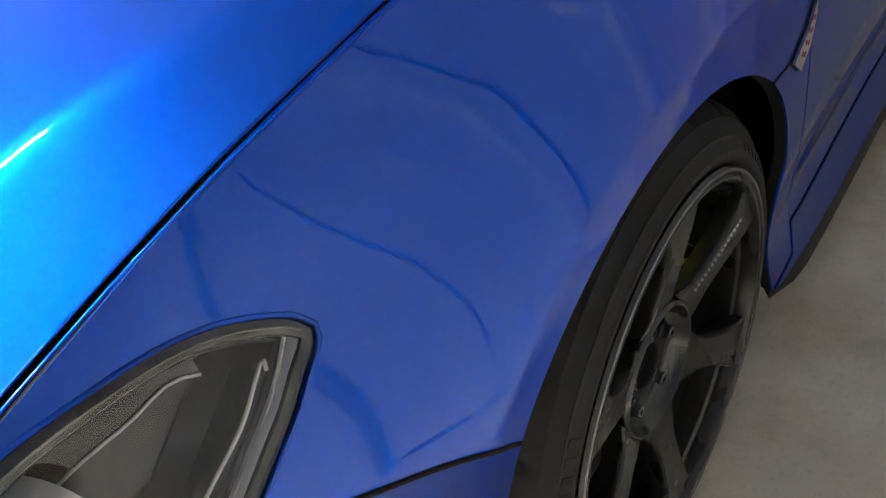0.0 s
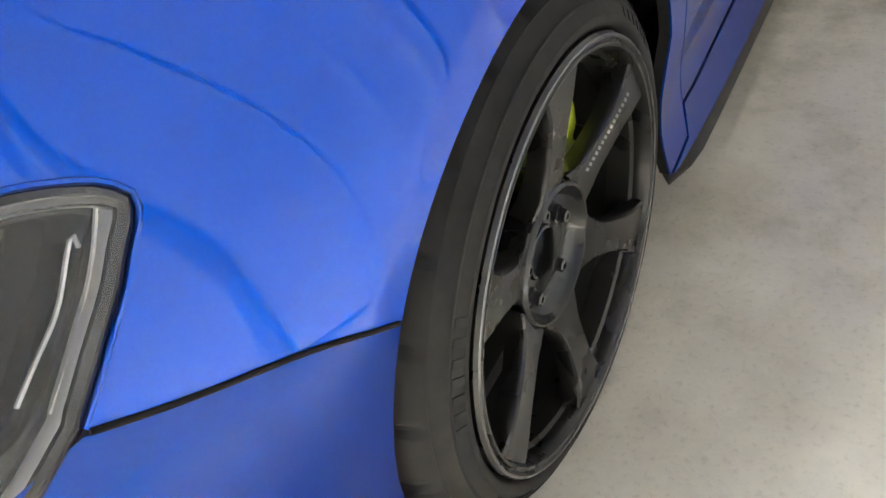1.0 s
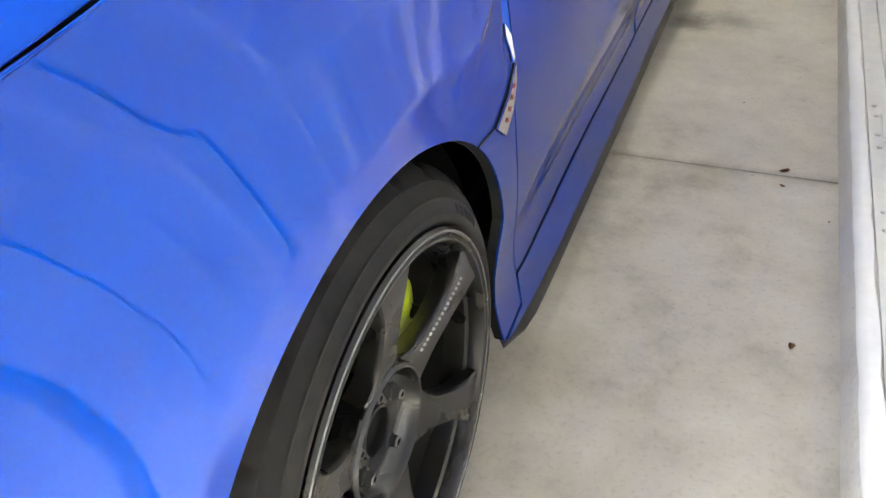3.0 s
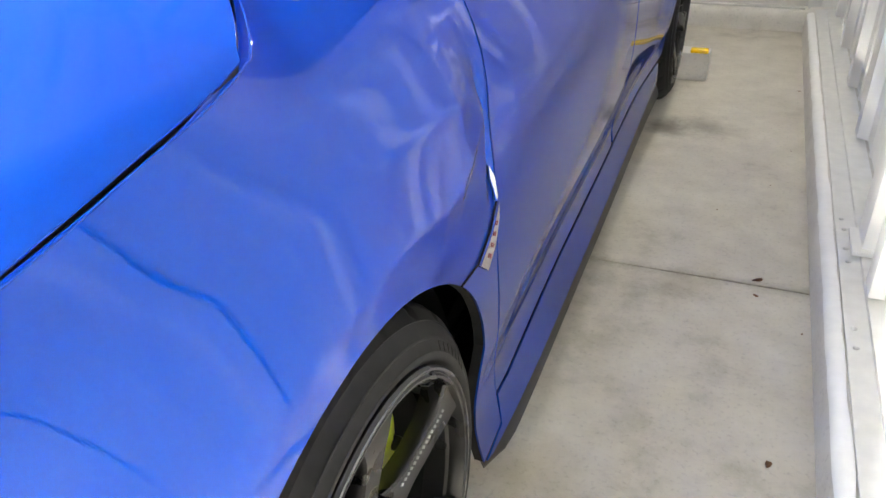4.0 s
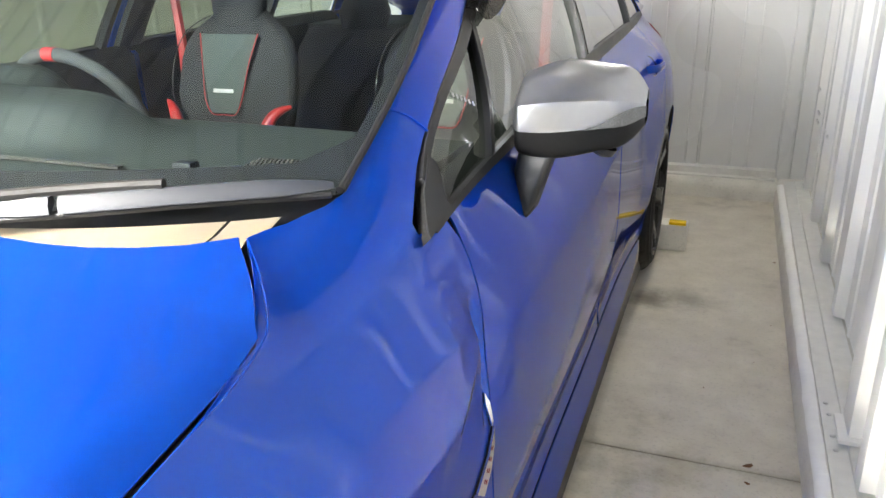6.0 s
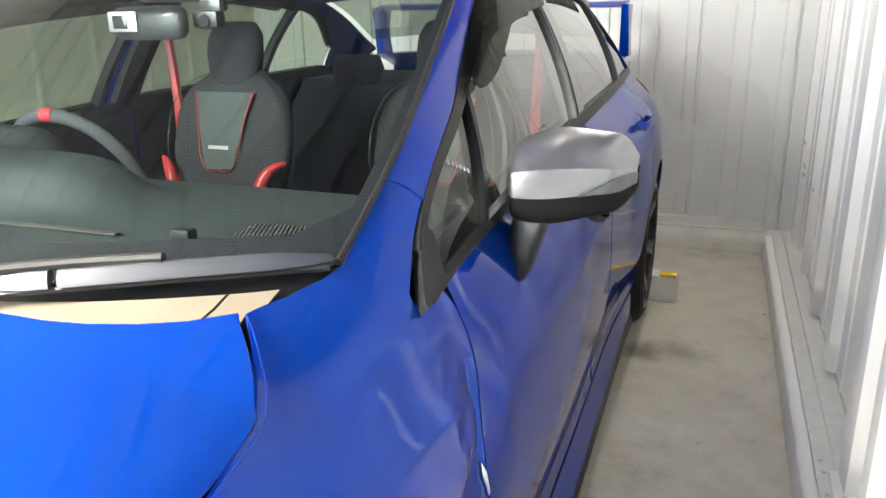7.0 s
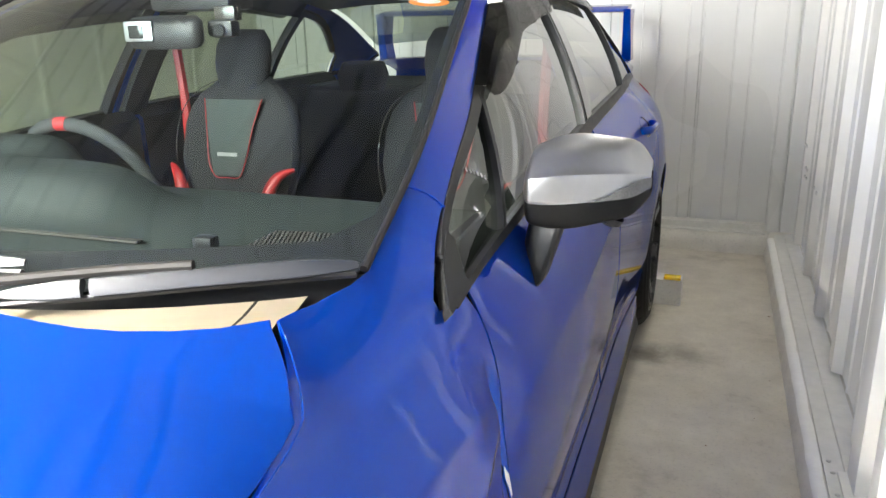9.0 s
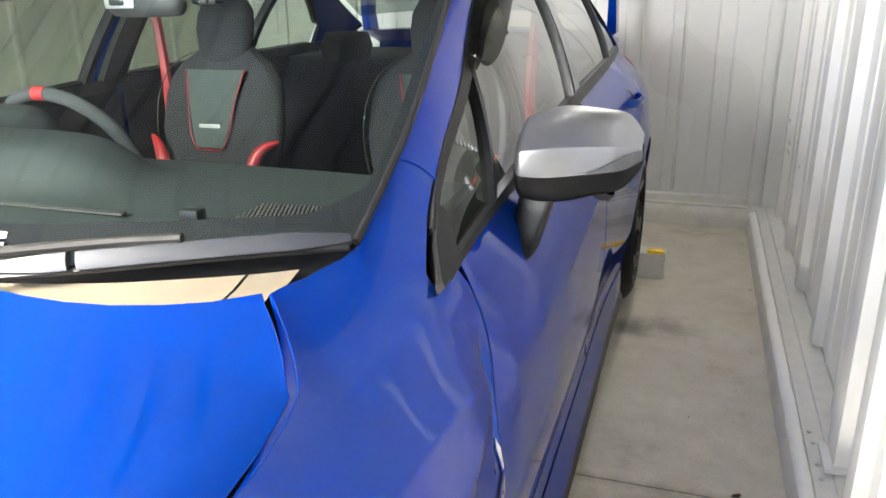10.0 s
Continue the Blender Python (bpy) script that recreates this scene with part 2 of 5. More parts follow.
def slab(bm, poly, lift, depth):
    """A plate: the 2D polygon lifted to 3D by lift(a, b, d), with d from 0 to depth."""
    top = [bm.verts.new(lift(a, b, 0.0)) for a, b in poly]
    low = [bm.verts.new(lift(a, b, depth)) for a, b in poly]
    bm.faces.new(top)
    bm.faces.new(low[::-1])
    for i in range(len(poly)):
        j = (i + 1) % len(poly)
        bm.faces.new((top[i], low[i], low[j], top[j]))
    return bm


def spline(xs, ys):
    """A natural cubic spline as a function of arrays."""
    xs, ys = np.array(xs, float), np.array(ys, float)
    n = len(xs)
    h = np.diff(xs)
    a = np.eye(n)
    r = np.zeros(n)
    for i in range(1, n - 1):
        a[i, i - 1:i + 2] = h[i - 1], 2 * (h[i - 1] + h[i]), h[i]
        r[i] = 3 * ((ys[i + 1] - ys[i]) / h[i] - (ys[i] - ys[i - 1]) / h[i - 1])
    c = np.linalg.solve(a, r)
    b = np.diff(ys) / h - h * (2 * c[:-1] + c[1:]) / 3
    d = np.diff(c) / (3 * h)

    def f(x):
        x = np.clip(np.asarray(x, float), xs[0], xs[-1])
        i = np.clip(np.searchsorted(xs, x, side="right") - 1, 0, n - 2)
        t = x - xs[i]
        return ys[i] + t * (b[i] + t * (c[i] + t * d[i]))
    return f


def smooth_path(keys, n):
    """n points of a spline through keys, by length."""
    keys = np.array(keys, float)
    s = np.r_[0, np.cumsum(np.linalg.norm(np.diff(keys, axis=0), axis=1))]
    t = np.linspace(0, s[-1], n)
    return np.stack([spline(s, keys[:, k])(t) for k in range(keys.shape[1])], 1)


def inside(poly, pts):
    """Which of the points lie inside the polygon."""
    x, y = pts[:, 0, None], pts[:, 1, None]
    q = np.roll(poly, -1, axis=0)
    x0, y0, x1, y1 = poly[:, 0], poly[:, 1], q[:, 0], q[:, 1]
    with np.errstate(divide="ignore", invalid="ignore"):
        cross = ((y0 > y) != (y1 > y)) & (x < (x1 - x0) * (y - y0) / (y1 - y0) + x0)
    return cross.sum(1) % 2 == 1


def dense(poly, step):
    out = []
    for a, b in zip(poly, np.roll(poly, -1, axis=0)):
        k = max(1, int(np.linalg.norm(b - a) / step + 0.5))
        out += [a + (b - a) * i / k for i in range(k)]
    return np.array(out)


def skin(name, poly, lift, step, mat, parent, depth=0.018, label="", into=(-1, 0, 0), mirror=False, flange=None):
    """A panel of sheet metal: the outline poly in 2D, meshed and lifted on to a surface by lift(a, b), its rim folded
    inwards; flange: material of the inner rim.
    """
    poly = dense(np.array(poly, float), step)
    lo, hi = poly.min(0), poly.max(0)
    pts = [Vector(p) for p in poly]
    seg0, seg1 = poly, np.roll(poly, -1, axis=0)
    v = seg1 - seg0
    grid = np.array([(a, b) for i, a in enumerate(np.arange(lo[0] + step * 0.5, hi[0], step))
                     for b in np.arange(lo[1] + step * (0.3 if i % 2 else 0.8), hi[1], step)]).reshape(-1, 2)
    if len(grid):
        t = np.clip(((grid[:, None] - seg0) * v).sum(2) / np.maximum((v * v).sum(1), 1e-12), 0, 1)
        near = np.linalg.norm(seg0 + v * t[..., None] - grid[:, None], axis=2).min(1)
        pts += [Vector(p) for p in grid[(near > 0.45 * step) & inside(poly, grid)]]
    n = len(poly)
    vs, _, fs, _, _, _ = mathutils.geometry.delaunay_2d_cdt(pts, [], [list(range(n))], 1, 1e-6)
    arr = np.array([tuple(v) for v in vs])
    e = 2e-3
    p3 = lift(arr[:, 0], arr[:, 1])
    du = lift(arr[:, 0] + e, arr[:, 1]) - lift(arr[:, 0] - e, arr[:, 1])
    dv = lift(arr[:, 0], arr[:, 1] + e) - lift(arr[:, 0], arr[:, 1] - e)
    nor = np.cross(du, dv)
    nor /= np.linalg.norm(nor, axis=1)[:, None] + 1e-12
    into = np.array(into, float)
    if np.mean(nor @ into) > 0:
        nor = -nor
    # boundary edges, used by one triangle only
    count = {}
    for f in fs:
        for a, b in zip(f, f[1:] + f[:1]):
            count[(min(a, b), max(a, b))] = count.get((min(a, b), max(a, b)), 0) + 1
    rim = [k for k, c in count.items() if c == 1]
    ring = sorted({i for k in rim for i in k})
    back = {i: len(p3) + j for j, i in enumerate(ring)}
    lip = min(0.003, depth * 0.5)
    verts = np.concatenate([p3, p3[ring] - nor[ring] * lip, p3[ring] - nor[ring] * depth]) if depth else p3
    norms = np.concatenate([nor, nor[ring], nor[ring]]) if depth else nor
    nr = len(ring)
    faces = []
    for f in fs:
        a, b, c = (p3[i] for i in f[:3])
        faces.append(tuple(f) if np.dot(np.cross(b - a, c - a), nor[f[0]]) > 0 else tuple(f[::-1]))
    nf = len(faces)
    if depth:
        faces += [(a, b, back[b], back[a]) for a, b in rim]
        faces += [(back[a], back[b], back[b] + nr, back[a] + nr) for a, b in rim]
    if mirror:
        verts, norms = verts * (-1, 1, 1), norms * (-1, 1, 1)
        faces = [f[::-1] for f in faces]
    me = bpy.data.meshes.new(name)
    me.from_pydata(verts.tolist(), [], faces)
    me.materials.append(mat)
    me.shade_smooth()
    if depth:
        me.polygons.foreach_set("use_smooth", [True] * nf + [False] * (len(faces) - nf))
        # the inner rim may take a black flange that stands for gap shade
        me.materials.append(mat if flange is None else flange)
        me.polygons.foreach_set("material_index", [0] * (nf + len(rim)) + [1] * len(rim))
    me.update()
    ln = []
    for p in me.polygons:
        for v in p.vertices:
            ln.append(tuple(norms[v]) if p.index < nf else tuple(p.normal))
    me.normals_split_custom_set(ln)
    ob = new(name, me)
    ob.parent = parent
    if label:
        ob["label"] = label
    return ob
# ---- garage ----
WALL_R, WALL_L, WALL_B, FRONT, TOP = 1.545, -1.75, 3.95, -1.9, 2.35


def structure(name, bm, mat, label, category="", smooth=None):
    return tagged(link_bm(name, bm, mat, None, "", smooth), label, category or name.split("_")[0], kind="structure")


bm = bmesh.new()
for y0, y1 in ((-3.0, 1.3328), (1.3372, 3.96)):
    add_box(bm, (-0.1, (y0 + y1) / 2, -0.06), (3.6, y1 - y0, 0.12), None, 0.003)
structure("floor", bm, CONCRETE, "grey trowelled concrete garage floor with a saw-cut joint", "floor")
structure("ground", box((0, 0, -0.17), (400, 400, 0.05)), CONCRETE, "pale concrete ground under and before the garage", "ground")


def kerb_line(lo, hi, seed):
    rnd = random.Random(seed)
    return [lo + (hi - lo) * i / 40 for i in range(41)], [rnd.uniform(-0.003, 0.003) for _ in range(41)]


def kerb(name, lift, lo, hi, seed):
    """A cast upstand with an uneven front edge."""
    ts, w = kerb_line(lo, hi, seed)
    bm = bmesh.new()
    prof = [(0.0, 0.0), (0.004, 0.05), (0.012, 0.082), (0.024, 0.094), (0.05, 0.098), (0.15, 0.10), (0.15, -0.05), (0.0, -0.05)]
    add_grid(bm, [[lift(t, d + (wob if 0 < i < 5 else 0), h + (wob if 2 < i < 6 else 0)) for i, (d, h) in enumerate(prof)] for t, wob in zip(ts, w)], close_v=True)
    return structure(name, bm, KERB, "pale rendered concrete upstand along the foot of the wall", "kerb", 40)


kerb("kerb_east", lambda t, d, h: (1.408 + d, t, h), -2.9, 3.95, 1)
kerb("kerb_north", lambda t, d, h: (t, 3.82 + d, h), -1.75, 1.42, 2)
# the open front: the roller door is up, daylight comes in
gate = bpy.data.lights.new("daylight", "AREA")
gate.shape, gate.size, gate.size_y = "RECTANGLE", 1.7, 1.4
gate.energy, gate.spread, gate.color = 168, radians(115), (0.94, 0.97, 1.0)
new("daylight", gate).matrix_world = look((-0.60, FRONT + 0.33, 1.48), (-0.40, -0.3, 0.75))
kerb("kerb_west", lambda t, d, h: (-1.62 - d, t, h), FRONT, 3.95, 3)


def ribbed(lift, lo, hi, z0, z1, pitch, rib, depth, slope=0.02, start=0.0, back=-0.012):
    """A folded steel sheet with trapezoid ribs: lift(t, d, z)."""
    ts = [(lo, 0)]
    t = lo + start
    while t + rib + 2 * slope < hi:
        ts += [(t, 0), (t + slope, depth), (t + slope + rib, depth), (t + 2 * slope + rib, 0)]
        t += pitch
    ts.append((hi, 0))
    bm = bmesh.new()
    vs = add_grid(bm, [[lift(t, d, z0), lift(t, d, z1), lift(t, back, z1), lift(t, back, z0)] for t, d in ts], close_v=True)
    bm.faces.new(vs[0])
    bm.faces.new(vs[-1])
    return bm


def east_wall():
    """Folded steel sheet: square ribs 0.51 m apart with an open joint and a shallow pressed line between them."""
    ts = [(EAST_END, 0.0)]
    y = 1.575 - 9 * 0.51
    while y < 3.9:
        for a, b in ((0.0, 0.0), (0.018, 0.032), (0.084, 0.032), (0.102, 0.0), (0.103, -0.016), (0.107, -0.016), (0.108, 0.0),
                     (0.245, 0.0), (0.247, -0.016), (0.252, -0.016), (0.253, 0.0), (0.372, 0.0), (0.378, 0.006), (0.392, 0.006), (0.398, 0.0)):
            if EAST_END < y + a < 3.93:
                ts.append((y + a, b))
        y += 0.51
    ts.append((3.94, 0.0))
    bm = bmesh.new()
    vs = add_grid(bm, [[(WALL_R + 0.018 - d, t, 0.134), (WALL_R + 0.018 - d, t, TOP), (WALL_R + 0.05, t, TOP), (WALL_R + 0.05, t, 0.134)] for t, d in ts], close_v=True)
    bm.faces.new(vs[0])
    bm.faces.new(vs[-1])
    return bm


# unseen stretch past the open front, added for an unbroken fender reflection
EAST_END = -2.9
structure("wall_east", east_wall(), SHEET, "pale grey folded steel wall with upright ribs", "wall")


def panel_wall():
    """Steel panels 0.48 m wide: open joints and fine pressed lines."""
    bm = bmesh.new()
    ts = [(-1.75, 0.0)]
    x = 0.997 - 6 * 0.48
    while x < 1.5:
        for dx, half, d in ((0.0, 0.006, -0.022), (0.168, 0.003, -0.005), (0.255, 0.003, -0.005), (0.412, 0.003, -0.005)):
            c = x + dx
            if -1.74 < c < 1.49:
                ts += [(c - half - 0.002, 0.0), (c - half, d), (c + half, d), (c + half + 0.002, 0.0)]
        x += 0.48
    ts.append((1.56, 0.0))
    vs = add_grid(bm, [[(t, WALL_B - d, 0.09), (t, WALL_B - d, TOP), (t, WALL_B + 0.04, TOP), (t, WALL_B + 0.04, 0.09)] for t, d in ts], close_v=True)
    bm.faces.new(vs[0])
    bm.faces.new(vs[-1])
    return bm


structure("wall_north", panel_wall(), SHEET_BACK, "pale grey steel panel wall with upright joints and pressed lines", "wall")
structure("wall_west", ribbed(lambda t, d, z: (WALL_L + d, t, z), FRONT, 3.94, 0.115, TOP, 0.36, 0.020, 0.006, 0.016, 0.1), SHEET_LEFT,
          "cream folded steel wall with upright ribs", "wall")
bm = ribbed(lambda t, d, z: (t, z, TOP - d), -1.76, 1.56, FRONT - 0.1, 3.96, 0.19, 0.014, -0.036, 0.014, 0.05, -0.12)
structure("ceiling", bm, CEILING, "grey ribbed steel roof sheet", "ceiling")

# ---- car body surfaces: the half width at a place y along the car and a height z ----
ST = [-0.78, -0.6, -0.4, -0.2, 0.0, 0.2, 0.4, 0.8, 1.4, 2.1, 2.65, 3.1, 3.6]
LINES = [
    (spline(ST, [0.645, 0.715, 0.750, 0.757, 0.745, 0.660, 0.698, 0.740, 0.740, 0.730, 0.720, 0.690, 0.630]),
     spline(ST, [0.715, 0.800, 0.870, 0.912, 0.950, 1.010, 1.045, 1.060, 1.080, 1.090, 1.090, 1.080, 1.050])),
    (spline(ST, [0.660, 0.732, 0.757, 0.775, 0.779, 0.763, 0.772, 0.790, 0.787, 0.775, 0.765, 0.730, 0.660]),
     spline(ST, [0.690, 0.770, 0.835, 0.872, 0.900, 0.945, 0.985, 0.975, 1.000, 1.010, 1.015, 1.010, 0.990])),
    (spline(ST, [0.672, 0.752, 0.770, 0.804, 0.815, 0.820, 0.828, 0.840, 0.840, 0.838, 0.855, 0.825, 0.740]),
     spline(ST, [0.650, 0.710, 0.750, 0.800, 0.835, 0.835, 0.860, 0.880, 0.900, 0.920, 0.930, 0.920, 0.900])),
    (spline(ST, [0.690, 0.767, 0.802, 0.849, 0.866, 0.868, 0.868, 0.872, 0.872, 0.876, 0.915, 0.885, 0.790]),
     spline(ST, [0.600, 0.640, 0.630, 0.680, 0.700, 0.680, 0.680, 0.700, 0.720, 0.740, 0.720, 0.720, 0.720])),
    (spline(ST, [0.700, 0.770, 0.816, 0.860, 0.872, 0.870, 0.868, 0.874, 0.875, 0.878, 0.918, 0.888, 0.795]),
     lambda y: 0.50 + 0 * np.asarray(y, float)),
    (spline(ST, [0.698, 0.765, 0.814, 0.858, 0.868, 0.866, 0.861, 0.862, 0.863, 0.870, 0.913, 0.882, 0.790]),
     lambda y: 0.41 + 0 * np.asarray(y, float)),
    (spline(ST, [0.690, 0.755, 0.805, 0.850, 0.860, 0.858, 0.850, 0.836, 0.836, 0.846, 0.895, 0.865, 0.775]),
     lambda y: 0.30 + 0 * np.asarray(y, float)),
    (spline(ST, [0.675, 0.740, 0.790, 0.842, 0.852, 0.852, 0.862, 0.868, 0.868, 0.866, 0.865, 0.830, 0.740]),
     lambda y: 0.19 + 0 * np.asarray(y, float)),
]


def tent(d, below, above, soft):
    """A ridge of height 1 with a softly rounded crest; d is the distance above it."""
    a = np.sqrt(d * d + soft * soft) - soft
    return np.clip(1 - a / np.where(d < 0, below, above), 0, 1) ** 2


def body_relief(y, z):
    """The flared fender: a shoulder crease, the lip above the wheel arch and the hollow behind the flare; and the crease along the doors."""
    shoulder = np.interp(y, [-0.42, -0.15, 0.10, 0.30, 0.365, 0.40], [0.0, 0.008, 0.018, 0.023, 0.012, 0.0]) * tent(z - np.interp(y, [-0.4, 0.25, 0.33, 0.37, 0.40], [0.829, 0.829, 0.824, 0.806, 0.78]), 0.19, 0.13, 0.004)
    r, a = np.hypot(y - 0.010, z - 0.347), np.degrees(np.arctan2(z - 0.347, y - 0.010))
    lip = np.interp(a, [48, 56, 70, 150, 175], [0.0, 0.006, 0.005, 0.003, 0.0]) * tent(r - np.interp(a, [51, 56, 62, 87, 180], [0.557, 0.470, 0.433, 0.389, 0.385]), 0.055, 0.09, 0.003)
    hollow = -0.010 * np.exp(-((y - np.interp(z, [0.66, 0.76, 0.83], [0.362, 0.384, 0.405])) / 0.011) ** 2) * np.clip((z - 0.66) / 0.05, 0, 1) * np.clip((0.855 - z) / 0.04, 0, 1)
    door = np.interp(y, [0.405, 0.50, 2.2, 2.6], [0.0, 0.009, 0.009, 0.0]) * tent(z - np.interp(y, [0.42, 1.3, 2.3], [0.755, 0.785, 0.80]), 0.20, 0.13, 0.003)
    return np.where((y > -0.5) & (y < 0.55), shoulder + lip + hollow, 0.0) + door


def section_x(y, z):
    """Half width of the raw body section at y and z: a cubic through its points, by height."""
    px = np.stack([f(y) for f, _ in LINES][::-1])
    pz = np.stack([g(y) for _, g in LINES][::-1])
    n = len(px)
    sl = (px[1:] - px[:-1]) / (pz[1:] - pz[:-1])
    h = pz[1:] - pz[:-1]
    m = np.empty_like(px)
    m[0], m[-1] = sl[0], sl[-1]
    m[1:-1] = (sl[:-1] * h[1:] + sl[1:] * h[:-1]) / (h[1:] + h[:-1])
    i = np.clip((z[None] >= pz).sum(0) - 1, 0, n - 2)
    g = lambda a: np.take_along_axis(a, i[None], 0)[0]
    x0, x1, z0, hh = g(px), np.take_along_axis(px, i[None] + 1, 0)[0], g(pz), g(h)
    m0, m1 = g(m), np.take_along_axis(m, i[None] + 1, 0)[0]
    t = (z - z0) / hh
    core = x0 * (2 * t**3 - 3 * t**2 + 1) + hh * m0 * (t**3 - 2 * t**2 + t) + x1 * (3 * t**2 - 2 * t**3) + hh * m1 * (t**3 - t**2)
    return np.where(t > 1, x1 + m1 * (t - 1) * hh, np.where(t < 0, x0 + m0 * t * hh, core))


SMOOTH = [(dy, dz, math.exp(-(dy / 0.11) ** 2 - (dz / 0.034) ** 2)) for dy in (-0.18, -0.135, -0.09, -0.045, 0.0, 0.045, 0.09, 0.135, 0.18) for dz in (-0.048, -0.032, -0.016, 0.0, 0.016, 0.032, 0.048)]
KERNEL = np.array(SMOOTH)


def flowing_x(y, z):
    """The section smoothed over a hand's breadth along the car and a few fingers in height."""
    yy, zz = (y[None] + KERNEL[:, :1]).ravel(), (z[None] + KERNEL[:, 1:2]).ravel()
    return (section_x(yy, zz).reshape(len(KERNEL), -1) * KERNEL[:, 2:]).sum(0) / KERNEL[:, 2].sum()


def side_x(y, z):
    """Half width of the body at y and z: the section smoothed into one flowing sheet, with its creases on top."""
    y, z = np.broadcast_arrays(np.asarray(y, float), np.asarray(z, float))
    shape = y.shape
    y, z = y.ravel(), z.ravel()
    top = LINES[0][1](y)
    edge = section_x(y, top) - flowing_x(y, top)
    w = np.clip((z - top + 0.10) / 0.10, 0, 1)
    return (flowing_x(y, z) + edge * w * w * (3 - 2 * w) + body_relief(y, z)).reshape(shape)


def on_side(off=0.0):
    return lambda y, z: np.stack([side_x(y, z) + off, np.asarray(y, float), np.asarray(z, float)], 1)


# hood shut line and windscreen edge, as functions of y
GAP_Y = [-0.9, -0.75, -0.55, -0.43, -0.337, -0.2, -0.09, 0.0, 0.04]
gap_x = spline(GAP_Y, [0.520, 0.650, 0.722, 0.745, 0.757, 0.761, 0.762, 0.762, 0.757])
gap_z = spline(GAP_Y, [0.640, 0.725, 0.815, 0.860, 0.885, 0.908, 0.926, 0.943, 0.952])
GAP_END = [(0.757, 0.04, 0.946), (0.744, 0.064, 0.956), (0.724, 0.092, 0.968), (0.700, 0.120, 0.982), (0.668, 0.152, 1.000)]
SCREEN_Y = [0.31, 0.40, 0.55, 0.67, 0.81, 1.00, 1.12]
screen_x = spline(SCREEN_Y, [0.703, 0.698, 0.690, 0.675, 0.655, 0.630, 0.605])
screen_z = spline(SCREEN_Y, [1.009, 1.046, 1.120, 1.178, 1.248, 1.345, 1.392])

ROOF_Y = [1.12, 1.5, 2.0, 2.5, 2.9, 3.2, 3.45]
roof_x = spline(ROOF_Y, [0.605, 0.575, 0.565, 0.565, 0.575, 0.60, 0.63])
roof_z = spline(ROOF_Y, [1.392, 1.425, 1.425, 1.375, 1.270, 1.150, 1.075])


def rail(y):
    y = np.asarray(y, float)
    return np.where(y < 1.12, screen_x(y), roof_x(y)), np.where(y < 1.12, screen_z(y), roof_z(y))


BELT_Y = [0.31, 0.41, 0.77, 1.45, 2.3, 2.9, 3.45]
belt_x = spline(BELT_Y, [0.803, 0.797, 0.792, 0.787, 0.772, 0.745, 0.70])
belt_z = spline(BELT_Y, [0.945, 0.955, 0.978, 1.013, 1.025, 1.035, 1.045])


def on_house(off=0.0):
    """The glasshouse: y and s, from the belt (0) to the rail (1), with a slight bulge."""
    def f(y, s):
        y, s = np.asarray(y, float), np.asarray(s, float)
        rx, rz = rail(y)
        bx, bz = belt_x(y), belt_z(y)
        k = np.clip((rz - bz) / 0.35, 0, 1)
        return np.stack([bx + (rx - bx) * s + 0.10 * k * s * (1 - s) + off, y, bz + (rz - bz) * s + off * 0.3], 1)
    return f


# ---- the car ----
car = thing("car", "blue pearl sports saloon parked on the concrete floor of the garage", "car")
AXLE_F, AXLE_R, WHEEL_Z = (0.006, 2.70, 0.335)
ARCH_F, ARCH_R, ARCH_RAD = (0.010, 0.347), (2.70, 0.345), 0.352


def arc(c, r, a0, a1, n):
    return [(c[0] + r * math.cos(radians(a)), c[1] + r * math.sin(radians(a))) for a in np.linspace(a0, a1, n)]


def pair(name, poly, lift, step, mat, depth=0.018, label="", parent=None):
    # inner rims black instead of paint, for the shade in the gaps
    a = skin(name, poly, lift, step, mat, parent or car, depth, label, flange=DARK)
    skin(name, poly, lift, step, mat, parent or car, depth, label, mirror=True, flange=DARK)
    return a


DOOR_SEAM = [(0.416, 0.948), (0.428, 0.920), (0.435, 0.880), (0.432, 0.840), (0.414, 0.793), (0.397, 0.740), (0.386, 0.680), (0.383, 0.600), (0.401, 0.510), (0.438, 0.334), (0.444, 0.262)]
door_seam = [tuple(p) for p in smooth_path(DOOR_SEAM, 22)]
HEAD_REAR = [tuple(p) for p in smooth_path([(-0.3815, 0.747), (-0.384, 0.737), (-0.398, 0.723), (-0.419, 0.705), (-0.442, 0.690), (-0.470, 0.672), (-0.490, 0.659)], 16)]
BUMPER_SEAM = [(-0.490, 0.657), (-0.447, 0.631), (-0.414, 0.613), (-0.377, 0.595), (-0.337, 0.576), (-0.285, 0.545)]
HEAD_TOP = [tuple(p) for p in smooth_path([(-0.590, 0.790), (-0.563, 0.798), (-0.535, 0.802), (-0.504, 0.803), (-0.470, 0.800), (-0.435, 0.789), (-0.405, 0.772), (-0.388, 0.758), (-0.3815, 0.747)], 22)]


def lamp_corner(points):
    """The lamp's rear corner lies a little further forward and up."""
    return [(y - 0.003 * math.exp(-((y + 0.39) / 0.08) ** 2), z + 0.005 * math.exp(-((y + 0.39) / 0.08) ** 2)) for y, z in points]


